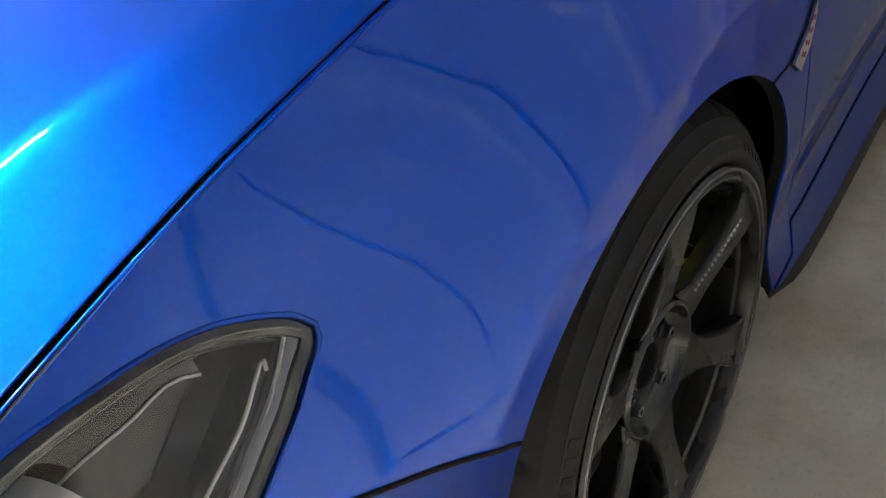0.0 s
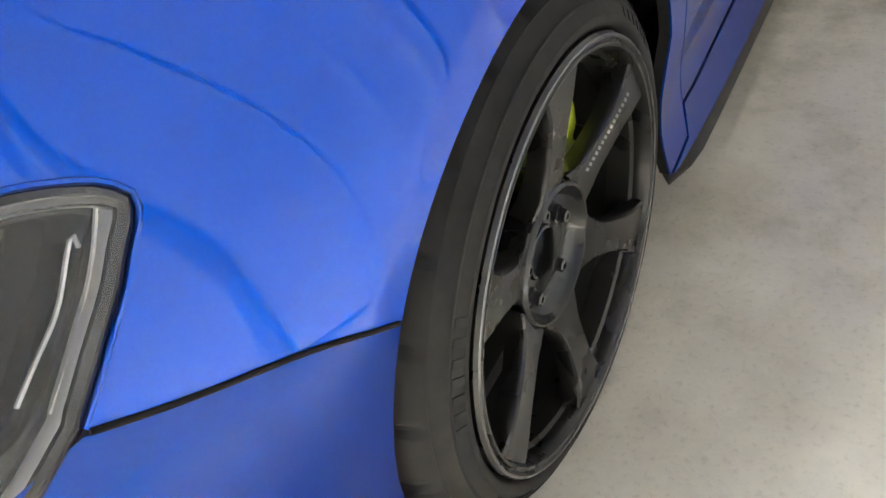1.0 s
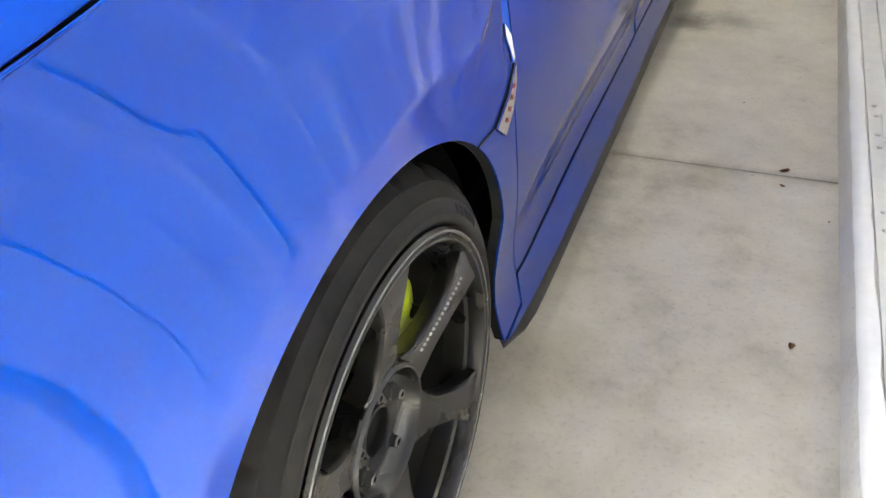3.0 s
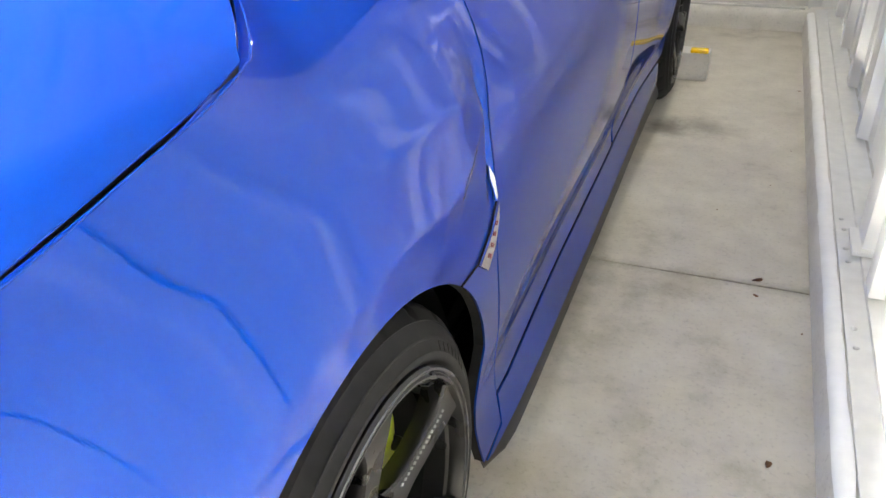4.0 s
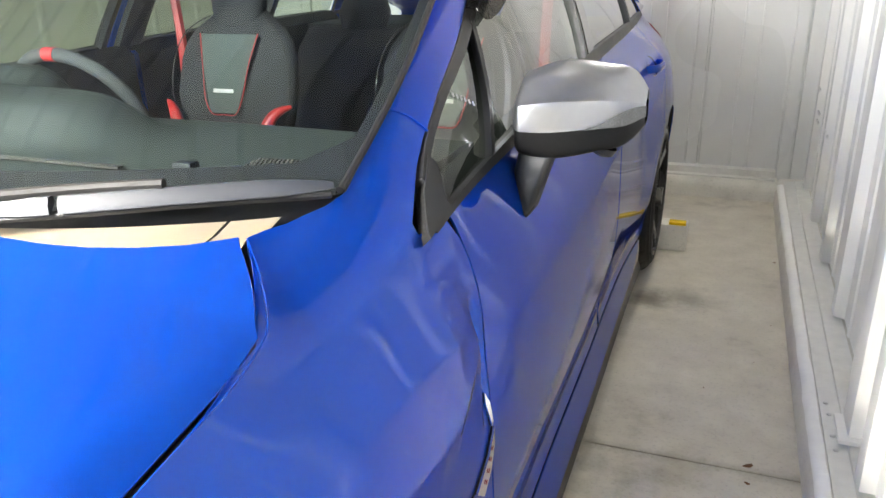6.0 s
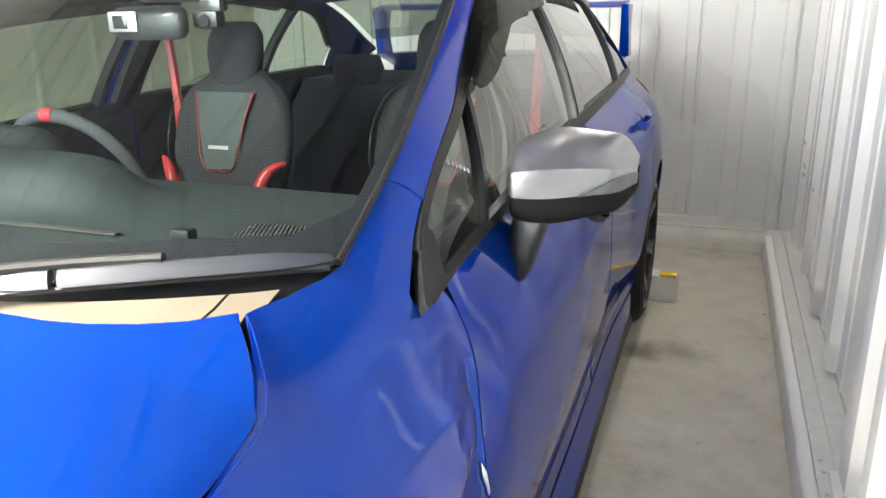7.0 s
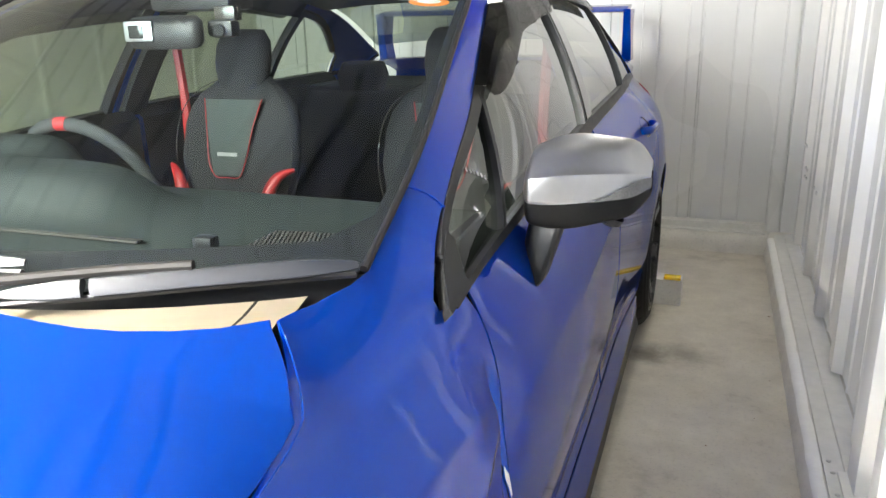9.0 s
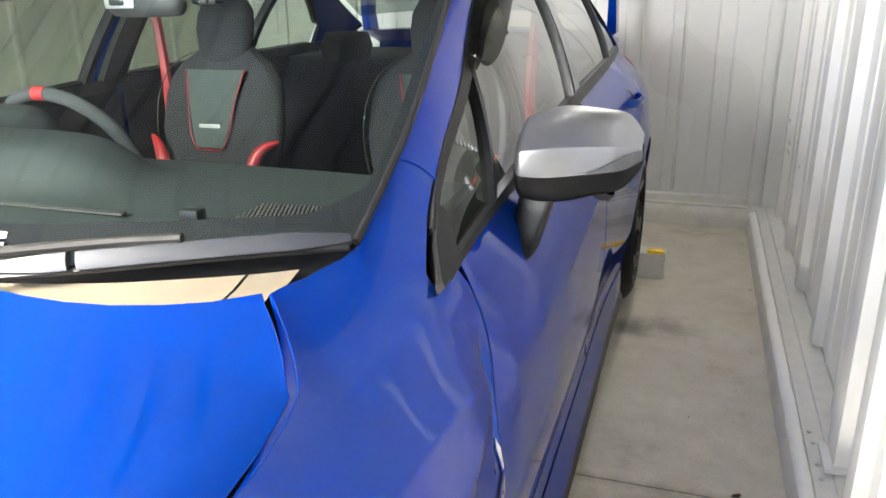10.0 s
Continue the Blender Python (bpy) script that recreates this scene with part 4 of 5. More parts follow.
    revolve(bm, [(-0.145, 0.07), (-0.135, 0.075), (-0.132, 0.10), (-0.132, 0.172), (-0.136, 0.174), (-0.160, 0.174), (-0.160, 0.10)], 96)
    part("brake_disc", bm, STEEL, hub, "vented steel brake disc", 30)
    bm = bmesh.new()
    rows = []
    for a in np.linspace(-26, 26, 15):
        c, s = math.cos(radians(a)), math.sin(radians(a))
        k = 1 - 0.25 * (abs(a) / 26) ** 4
        rows.append([(x, rr * s, rr * c) for x, rr in ((-0.085, 0.112), (-0.066 - 0.01 * (1 - k), 0.120), (-0.062, 0.165), (-0.072, 0.198 * k + 0.03 * (1 - k)), (-0.17, 0.200), (-0.17, 0.112))])
    vs = add_grid(bm, rows, close_v=True)
    bm.faces.new(vs[0])
    bm.faces.new(vs[-1])
    part("brake_caliper", turned(bm, caliper_deg * (1 if side > 0 else -1)), CALIPER, hub, "yellow-green painted brake caliper", 30)
    for k in (-1, 1):
        bm = bmesh.new()
        revolve(bm, [(-0.075, 0.011), (-0.055, 0.010), (-0.053, 0.007), (-0.053, 0)], 12, (0, 0.150 * math.sin(radians(20 * k)), 0.165 * math.cos(radians(20 * k))))
        part("caliper_bolt", turned(bm, caliper_deg * (1 if side > 0 else -1)), BLACK, hub, "black bolt head", 30)
    # white lettering along one spoke face, too small to read
    bm = bmesh.new()
    for k in range(15):
        t = 0.26 + 0.56 * k / 14
        rr = 0.062 + (r - 0.014 - 0.062) * t
        add_box(bm, (spoke_face(rr, r) + 0.0002, -0.011, rr), (0.0008, 0.009, 0.0040), Matrix.Rotation(0.3, 4, "X") @ Matrix.Rotation(radians(8), 4, "Y"))
    part("spoke_print", turned(bm, spin), PRINT, hub, "row of white printed marks", None)
    return hub


SPIN = -63
for side in (1, -1):
    wheel(AXLE_F, 0.866, side, SPIN, -46, 12.5)
    wheel(AXLE_R, 0.903, side, 10, 52, 30)


# wheel wells
def well(c, x0, x1):
    bm = bmesh.new()
    rows = []
    for a in np.linspace(200, -20, 40):
        rows.append([(x, c[0] + (ARCH_RAD - 0.004 + d) * math.cos(radians(a)), c[1] + (ARCH_RAD - 0.004 + d) * math.sin(radians(a))) for x, d in ((x0, 0.03), (x1 - 0.05, 0.03), (x1 - 0.02, 0.012))])
    add_grid(bm, rows)
    vs = [bm.verts.new((x0, c[0] + (ARCH_RAD + 0.026) * math.cos(radians(a)), c[1] + (ARCH_RAD + 0.026) * math.sin(radians(a)))) for a in np.linspace(200, -20, 40)]
    bm.faces.new(vs)
    return bm


both("wheel_well", lambda: well(ARCH_F, 0.52, 0.825), DARK, "black wheel arch liner")
both("wheel_well", lambda: well(ARCH_R, 0.52, 0.86), DARK, "black wheel arch liner")

# ---- headlamps ----
LAMP_LOW = [(-0.490, 0.659), (-0.528, 0.642), (-0.60, 0.618), (-0.70, 0.600)]
lamp_outline = [(-0.755, 0.665), (-0.72, 0.700), (-0.66, 0.748)] + HEAD_TOP + HEAD_REAR[1:-1] + LAMP_LOW + [(-0.75, 0.61)]


def shrink(poly, d):
    """The outline moved inwards by d."""
    poly = dense(np.array(poly, float), 0.012)
    c = np.roll(poly, -1, axis=0) - np.roll(poly, 1, axis=0)
    n = np.stack([-c[:, 1], c[:, 0]], 1) / (np.linalg.norm(c, axis=1)[:, None] + 1e-9)
    q = np.roll(poly, -1, axis=0)
    if (poly[:, 0] * q[:, 1] - q[:, 0] * poly[:, 1]).sum() < 0:
        n = -n
    return poly + n * d


def band(poly, d0, d1, off0, off1, lift=on_side):
    """A raised band that follows the outline, from d0 to d1 inside it."""
    bm = bmesh.new()
    rows = []
    for d, o in ((d0, off0 - 0.02), (d0, off0), ((d0 + d1) / 2, max(off0, off1) + 0.002), (d1, off1), (d1, off1 - 0.02)):
        q = shrink(poly, d)
        rows.append([tuple(p) for p in lift(o)(q[:, 0], q[:, 1])])
    add_grid(bm, [list(r) for r in zip(*rows)], close_u=True)
    return bm


def lamp_bucket():
    bm = bmesh.new()
    rows = []
    for d, o in ((0.010, -0.006), (0.016, -0.03), (0.030, -0.055), (0.034, -0.06)):
        q = shrink(lamp_outline, d)
        rows.append([tuple(p) for p in on_side(o)(q[:, 0], q[:, 1])])
    add_grid(bm, [list(r) for r in zip(*rows)], close_u=True)
    return bm


def lamp_fin(pts, off=-0.009, thick=0.0016):
    """A thin bright ridge inside the lamp."""
    pts = smooth_path(pts, 14)
    return add_tube(bmesh.new(), [tuple(p) for p in on_side(off)(pts[:, 0], pts[:, 1])], thick, 6)


FINS = [[(-0.424, 0.740), (-0.422, 0.746), (-0.445, 0.728), (-0.475, 0.708), (-0.505, 0.691)], [(-0.403, 0.752), (-0.425, 0.728), (-0.460, 0.700), (-0.496, 0.676)]]
BROW = [(-0.60, 0.775), (-0.56, 0.788), (-0.50, 0.791), (-0.463, 0.787), (-0.452, 0.781), (-0.455, 0.757), (-0.469, 0.764), (-0.50, 0.760), (-0.529, 0.757), (-0.60, 0.735)]


def lamp_projector():
    bm = bmesh.new()
    c = on_side(-0.034)(np.array([-0.566]), np.array([0.732]))[0]
    rot = Matrix.Rotation(radians(-62), 3, "Z")
    prof = [(0.0, 0.040), (0.022, 0.042), (0.026, 0.039), (0.024, 0.034), (0.006, 0.031), (0.008, 0.02), (0.014, 0.0)]
    tmp = bmesh.new()
    revolve(tmp, prof, 40)
    bmesh.ops.rotate(tmp, cent=(0, 0, 0), matrix=rot, verts=tmp.verts)
    bmesh.ops.translate(tmp, vec=tuple(c), verts=tmp.verts)
    bm.free()
    return tmp


BROWN_GLOSS = simple("lamp_brow_brown", (0.022, 0.014, 0.013), 0.12, 0.0, 0.6, 0.2, 60)
BRIGHT = simple("satin_bright_trim", (0.62, 0.61, 0.59), 0.34, 0.6, 0.0, 0.06, 60)
LAMP_GREY = simple("lamp_reflector_grey", (0.06, 0.056, 0.052), 0.2, 0.4, 0.3, 0.15, 40)
for sgn in (1, -1):
    lamp = part("headlamp", band(lamp_outline, 0.001, 0.013, -0.002, 0.0), GLOSS_BLACK, car, "clear lens headlamp with a black seal", 30)
    if sgn < 0:
        lamp.scale = (-1, 1, 1)
    part("bucket", lamp_bucket(), LAMP_GREY, lamp, "dark grey lamp inside", 50)
    skin("reflector", shrink(lamp_outline, 0.033), on_side(-0.064), 0.03, LAMP_GREY, lamp, 0.0)
    part("inner_bezel", band(shrink(lamp_outline, 0.014), 0.002, 0.012, -0.012, -0.02), GLOSS_BLACK, lamp, "", 30)
    part("bezel_line", band(shrink(lamp_outline, 0.013), 0.0, 0.003, -0.004, -0.005), BRIGHT, lamp, "thin bright bezel line", 30)
    for pts in FINS:
        part("light_guide", lamp_fin(pts), BRIGHT, lamp, "thin bright light guide", 40)
    skin("brow", BROW, on_side(-0.022), 0.012, BROWN_GLOSS, lamp, 0.012, "glossy dark brown lamp brow")
    part("brow_edge", lamp_fin([(-0.60, 0.735), (-0.529, 0.757), (-0.500, 0.760), (-0.469, 0.764), (-0.455, 0.757)], -0.021, 0.0012), BRIGHT, lamp, "thin bright brow edge", 40)
    part("projector", lamp_projector(), BRIGHT, lamp, "bright projector ring", 40)
    ln = skin("lens", shrink(lamp_outline, 0.006), on_side(0.0015), 0.03, LENS, lamp, 0.0)
    ln.visible_shadow = False


# grille and number-plate panel on the nose
def nose_grille():
    bm = bmesh.new()
    rows = []
    for z in np.linspace(0.50, 0.66, 7):
        rows.append([(x, -0.60 - 0.335 * math.cos(math.asin(min(1, abs(x) / 0.76))) ** 0.9 - 0.006, z) for x in np.linspace(-0.42, 0.42, 21)])
    add_grid(bm, rows)
    bmesh.ops.solidify(bm, geom=bm.faces[:], thickness=0.012)
    return bm


part("grille", nose_grille(), BLACK, car, "black mesh grille panel", 40)


# ---- cowl and wipers ----
hood_rear = smooth_path(HOOD_REAR, 40)


def cowl_pt(x, v):
    """From under the hood's rear edge (v = 0) to the foot of the windscreen (1)."""
    ax = abs(x)
    y0 = float(np.interp(ax, hood_rear[:, 0], hood_rear[:, 1])) - 0.01
    b = on_screen(np.array([min(ax, 0.70)]), np.array([0.0]))[0]
    z0 = float(on_hood(np.array([min(ax, 0.66)]), np.array([y0]))[0][2]) - 0.022
    y1, z1 = float(b[1]) + 0.004, float(b[2]) - 0.006
    return (x, y0 + (y1 - y0) * v, z0 + (z1 - z0) * v - 0.012 * math.sin(math.pi * v))


def cowl_strip(x0, x1, v0, v1, n, lift=0.0, m=5):
    bm = bmesh.new()
    rows = []
    for x in np.linspace(x0, x1, n):
        a, b = (v0(x), v1(x)) if callable(v0) else (v0, v1)
        rows.append([tuple(Vector(cowl_pt(x, v)) + Vector((0, 0, lift))) for v in np.linspace(a, b, m)])
    add_grid(bm, rows)
    bmesh.ops.solidify(bm, geom=bm.faces[:], thickness=0.006)
    return bm


part("cowl_panel", cowl_strip(-0.70, 0.70, 0.0, 1.0, 61), BLACK, car, "black plastic cowl under the wipers", 50)
edge = lambda x: 0.62 - 0.10 * math.cos(min(1, abs(x) / 0.6) * math.pi)
for x0, x1 in ((-0.655, -0.604), (-0.60, 0.60), (0.604, 0.655)):
    part("cowl_cover", cowl_strip(x0, x1, lambda x: 0.0, edge, 31, 0.008), BEIGE, car, "pale beige cover strip", 50)


def wiper(points, width, arm):
    """A flat-blade wiper along points on the glass, with its two seams, rubber and arm."""
    w = part("wiper", bmesh.new(), GLOSS_BLACK, car, "glossy dark flat wiper lying at the foot of the glass")
    path = smooth_path(points, 41)

    def blade(i0, i1):
        bm = bmesh.new()
        rows = []
        for i in range(i0, i1 + 1):
            t = i / 40
            k = 0.35 + 0.65 * min(1, 6 * t, 6 * (1 - t)) ** 0.7
            d = Vector(path[min(i + 1, 40)] - path[max(i - 1, 0)]).normalized()
            n = Vector((0, -0.45, 0.9)).normalized()
            s = d.cross(n).normalized()
            if s.y > 0:
                s = -s
            p = Vector(path[i])
            prof = [(-0.35, 0.0), (-0.40, 0.35), (-0.1, 0.62), (0.35, 0.42), (0.62, 0.05), (0.55, -0.05)]
            rows.append([tuple(p + s * a * width * k + n * b * width * 0.75 * k) for a, b in prof])
        vs = add_grid(bm, rows, close_v=True)
        bm.faces.new(vs[0])
        bm.faces.new(vs[-1])
        return bm
    for i0, i1 in ((0, 9), (10, 17), (17, 29), (29, 40)):
        part("blade", blade(i0, i1), WIPER, w, "", 40)
    bm = bmesh.new()
    add_tube(bm, [tuple(p + np.array((0, -0.008, -0.010))) for p in path], 0.0042, 6)
    part("rubber", bm, BLACK, w)
    bm = bmesh.new()
    add_tube(bm, [tuple(p) for p in smooth_path(arm, 14)], [0.007] * 10 + [0.009, 0.010, 0.011, 0.011], 8)
    part("arm", bm, RUBBER, w, "black wiper arm")
    return w


WIPER = simple("satin_dark_wiper", (0.016, 0.0175, 0.022), 0.42, 0.0, 0.0, 0.15, 60)


def on_glass(x, t, off):
    p = screen_lift(off)(np.array([x / 0.70]), np.array([t]))[0]
    return tuple(p)


wiper([on_glass(0.335, -0.045, 0.014), on_glass(0.45, -0.028, 0.016), on_glass(0.58, -0.018, 0.018), on_glass(0.700, -0.020, 0.016)], 0.026,
      [on_glass(0.53, -0.01, 0.034), on_glass(0.44, 0.0, 0.030), on_glass(0.28, -0.03, 0.026), on_glass(0.10, -0.05, 0.026)])
wiper([on_glass(-0.32, 0.0, 0.02), on_glass(-0.10, 0.03, 0.024), on_glass(0.12, 0.035, 0.024), on_glass(0.315, 0.03, 0.022)], 0.026,
      [on_glass(0.02, 0.05, 0.040), on_glass(-0.1, 0.05, 0.034), on_glass(-0.25, 0.015, 0.03), on_glass(-0.42, -0.02, 0.03)])


QUARTER_MARK = (0.645, 0.50)
# ---- door mirrors ----
MX = [0.804, 0.811, 0.824, 0.858, 0.91, 0.952, 0.985, 1.004]
m_hy = spline(MX, [0.024, 0.044, 0.056, 0.064, 0.064, 0.058, 0.046, 0.020])
m_up = spline(MX, [0.036, 0.056, 0.068, 0.077, 0.075, 0.068, 0.055, 0.030])
m_cy = spline(MX, [0.742, 0.742, 0.745, 0.758, 0.778, 0.798, 0.820, 0.835])
m_cz = spline(MX, [1.028, 1.029, 1.030, 1.032, 1.034, 1.034, 1.032, 1.030])


M_SEC = [(-0.99, -0.30), (-1.0, -0.22), (-1.0, -0.02), (-0.985, 0.20), (-0.968, 0.298), (-0.955, 0.318), (-0.93, 0.336), (-0.82, 0.41), (-0.55, 0.62), (-0.20, 0.83), (0.15, 0.95), (0.50, 1.0), (0.82, 0.93), (1.0, 0.70), (1.0, 0.0), (1.0, -0.6), (0.9, -0.8), (0.2, -0.90), (-0.6, -0.92), (-0.92, -0.78)]


def mirror_pt(x, k, grow=0.0):
    """A point of the housing: x across, k along the section from under the nose over the top to the back."""
    n = len(M_SEC)
    i = int(k) % n
    f = k - int(k)
    p = [M_SEC[(i + d) % n] for d in (-1, 0, 1, 2)]
    c = [0.5 * (2 * p[1][q] + (p[2][q] - p[0][q]) * f + (2 * p[0][q] - 5 * p[1][q] + 4 * p[2][q] - p[3][q]) * f * f + (3 * p[1][q] - p[0][q] - 3 * p[2][q] + p[3][q]) * f ** 3) for q in (0, 1)]
    return (x, float(m_cy(x)) + (float(m_hy(x)) + grow) * c[0], float(m_cz(x)) + (float(m_up(x)) + grow) * c[1])


def mirror_shell(lo, hi, grow=0.0, n=30):
    bm = bmesh.new()
    rows = []
    for x in np.r_[np.linspace(0.804, 0.824, 6), np.linspace(0.833, 0.97, 16), np.linspace(0.978, 1.004, 6)]:
        rows.append([mirror_pt(x, k, grow) for k in np.linspace(lo, hi, n)])
    add_grid(bm, rows)
    bmesh.ops.solidify(bm, geom=bm.faces[:], thickness=0.003)
    return bm


def mirror_arm():
    """A slanting blade-like foot with a pointed lower end."""
    bm = bmesh.new()
    rows = []
    for t in np.linspace(0, 1, 14):
        k = min(1, 0.25 + t / 0.30)
        c = Vector((0.816 + 0.030 * t, 0.692 + 0.050 * t, 0.842 + 0.138 * t))
        hw, hd = (0.024 + 0.010 * t) * k, (0.034 - 0.004 * t) * k
        rows.append([tuple(c + Vector((hw * math.copysign(abs(math.cos(a)) ** 0.45, math.cos(a)), hd * math.copysign(abs(math.sin(a)) ** 0.45, math.sin(a)), 0.30 * hw * math.cos(a))))
                     for a in [2 * math.pi * k2 / 24 for k2 in range(24)]])
    vs = add_grid(bm, rows, close_v=True)
    bm.faces.new(vs[0])
    bm.faces.new(vs[-1])
    return bm


def mirror_signal():
    bm = bmesh.new()
    rows = []
    for x in np.linspace(0.918, 1.004, 14):
        k = (x - 0.918) / 0.086
        rows.append([mirror_pt(x + 0.002, q, 0.004) for q in np.linspace(0.02, 0.05 + 3.2 * k ** 0.8, 7)])
    add_grid(bm, rows)
    bmesh.ops.solidify(bm, geom=bm.faces[:], thickness=0.004)
    return bm


def mirror_camera():
    bm = bmesh.new()
    tmp = revolve(bm, [(0.0, 0.024), (0.012, 0.022), (0.018, 0.012), (0.018, 0.007), (0.012, 0.006), (0.012, 0.0)], 20)
    bmesh.ops.rotate(bm, cent=(0, 0, 0), matrix=Matrix.Rotation(radians(115), 3, "Y"), verts=bm.verts)
    bmesh.ops.translate(bm, vec=(0.945, 0.775, 0.978), verts=bm.verts)
    return bm


LENS_GREY = simple("clear_signal_lens", (0.24, 0.24, 0.24), 0.12, 0.3, 0.8, 0.3, 300)
for sgn in (1, -1):
    mir = part("door_mirror", mirror_shell(0.0, 13.6, 0.0, 61), SILVER, car, "satin silver door mirror with a black foot", 40)
    if sgn < 0:
        mir.scale = (-1, 1, 1)
    part("lower_shell", mirror_shell(13.5, 20.0, -0.001), BLACK, mir, "black lower shell", 40)
    part("foot", mirror_arm(), BLACK, mir, "black folding foot", 40)
    part("signal_lens", mirror_signal(), LENS_GREY, mir, "clear ribbed turn signal", 40)
    part("camera_pod", mirror_camera(), BLACK, mir, "small black camera pod", 40)
    bm = bmesh.new()
    bmesh.ops.create_grid(bm, x_segments=1, y_segments=1, size=0.5, matrix=Matrix.Translation((0.893, 0.826, 1.030)) @ Matrix.Rotation(radians(-17), 4, "Z") @ Matrix.Rotation(radians(90), 4, "X") @ Matrix.Diagonal((0.165, 0.11, 1, 1)))
    bmesh.ops.solidify(bm, geom=bm.faces[:], thickness=0.004)
    part("mirror_glass", bm, CHROME, mir, "mirror glass")

bm = bmesh.new()
for k in range(6):
    p = on_house(-0.006)(np.array([QUARTER_MARK[0] + 0.0092 * (k - 2.5)]), np.array([QUARTER_MARK[1] - 0.034 * (k - 2.5)]))[0]
    add_box(bm, tuple(p), (0.0008, 0.0062, 0.0075), Matrix.Rotation(radians(-24), 4, "Y"))
part("window_print", bm, PRINT, car, "row of pale printed bars on the quarter glass", None)

# ---- side visors, handles, badge ----
SMOKE = glass_mat("smoked_visor", (0.09, 0.085, 0.078), 0.03, 0.8)


def visor(y0, y1, drop):
    """A smoked rain visor under the roof rail: rounded nose, outward lip, upturned lower edge."""
    bm = bmesh.new()
    rows = []
    for y in np.linspace(y0, y1, 48):
        nose = math.sqrt(max(0.0, 1 - max(0, 1 - (y - y0) / 0.16) ** 2))
        tail = math.sqrt(max(0.0, 1 - max(0, 1 - (y1 - y) / 0.05) ** 2))
        top = float(win_s(y)) + 0.015
        d = drop * (0.12 + 0.88 * nose * (0.35 + 0.65 * tail))
        rows.append([tuple(on_house(o)(np.array([y]), np.array([top - d * k]))[0]) for k, o in ((0.0, 0.004), (0.25, 0.011), (0.55, 0.016), (0.85, 0.018), (1.0, 0.0165))])
    add_grid(bm, rows)
    bmesh.ops.solidify(bm, geom=bm.faces[:], thickness=0.003)
    return bm


both("window_visor", lambda: visor(0.79, 1.60, 0.24), SMOKE, "smoked rain visor", 40)
both("window_visor", lambda: visor(1.62, 2.46, 0.17), SMOKE, "smoked rain visor", 40)
both("visor_clip", lambda: box(tuple(on_house(0.012)(np.array([0.985]), np.array([0.66]))[0]), (0.006, 0.012, 0.020), Matrix.Rotation(radians(-25), 4, "Y"), 0.002), BLACK, "small visor clip")


def handle(y, z):
    bm = bmesh.new()
    pts = smooth_path([(-0.10, 0.004), (-0.075, 0.026), (0.0, 0.034), (0.075, 0.026), (0.10, 0.004)], 15)
    rows = []
    for dy, o in pts:
        p = on_side(o)(np.array([y + dy]), np.array([z]))[0]
        rows.append([(p[0] + 0.007 * math.cos(a), p[1], p[2] + 0.014 * math.sin(a)) for a in [2 * math.pi * k / 10 for k in range(10)]])
    vs = add_grid(bm, rows, close_v=True)
    bm.faces.new(vs[0])
    bm.faces.new(vs[-1])
    return bm


def handle_cup(y, z):
    bm = bmesh.new()
    rows = []
    for r, d in ((1.0, 0.001), (0.8, -0.006), (0.4, -0.014), (0.05, -0.016)):
        rows.append([tuple(on_side(d + 0.0015)(np.array([y + 0.072 * r * math.cos(a)]), np.array([z + 0.034 * r * math.sin(a)]))[0]) for a in [2 * math.pi * k / 20 for k in range(20)]])
    add_grid(bm, rows, close_v=True)
    return bm


for y, z in ((1.37, 0.885), (2.34, 0.900)):
    both("door_handle", lambda: handle(y, z), PAINT, "body-coloured pull handle", 50)
    both("handle_recess", lambda: handle_cup(y, z), GLOSS_BLACK, "dark finger recess", 50)

pair("fender_garnish", [(0.296, 0.611), (0.328, 0.585), (0.360, 0.607), (0.377, 0.640), (0.3795, 0.664), (0.372, 0.655), (0.350, 0.634)], on_side(0.006), 0.02, CHROME, 0.006, "satin chrome fender garnish")
pair("garnish_tip", [(0.3745, 0.668), (0.3800, 0.672), (0.3815, 0.700), (0.3785, 0.716), (0.374, 0.700)], on_side(0.005), 0.02, CHROME, 0.005, "satin chrome fender garnish")
bm = bmesh.new()
for k, (y, z) in enumerate(((0.332, 0.606), (0.344, 0.616), (0.354, 0.628), (0.363, 0.640))):
    p = on_side(0.0072)(np.array([y]), np.array([z]))[0]
    add_box(bm, tuple(p), (0.0008, 0.0035, 0.006), Matrix.Rotation(radians(-40), 4, "X"))
part("garnish_print", bm, RED, car, "small red printed marks", None)
both("panel_joint", lambda: add_tube(bmesh.new(), [tuple(p) for p in on_side(0.0006)(np.linspace(0.236, 0.296, 8), np.linspace(0.617, 0.611, 8))], 0.0016, 6), DARK, "thin panel joint")

# ---- rear wing, tail lamps, exhaust side ----


def wing():
    bm = bmesh.new()
    rows = []
    for x in np.linspace(-0.655, 0.655, 25):
        rows.append([(x, 3.42 + a, 1.295 + b) for a, b in ((0.0, 0.0), (0.03, 0.017), (0.10, 0.026), (0.19, 0.034), (0.192, 0.022), (0.10, 0.004), (0.03, -0.006))])
    vs = add_grid(bm, rows, close_v=True)
    bm.faces.new(vs[0])
    bm.faces.new(vs[-1])
    return bm


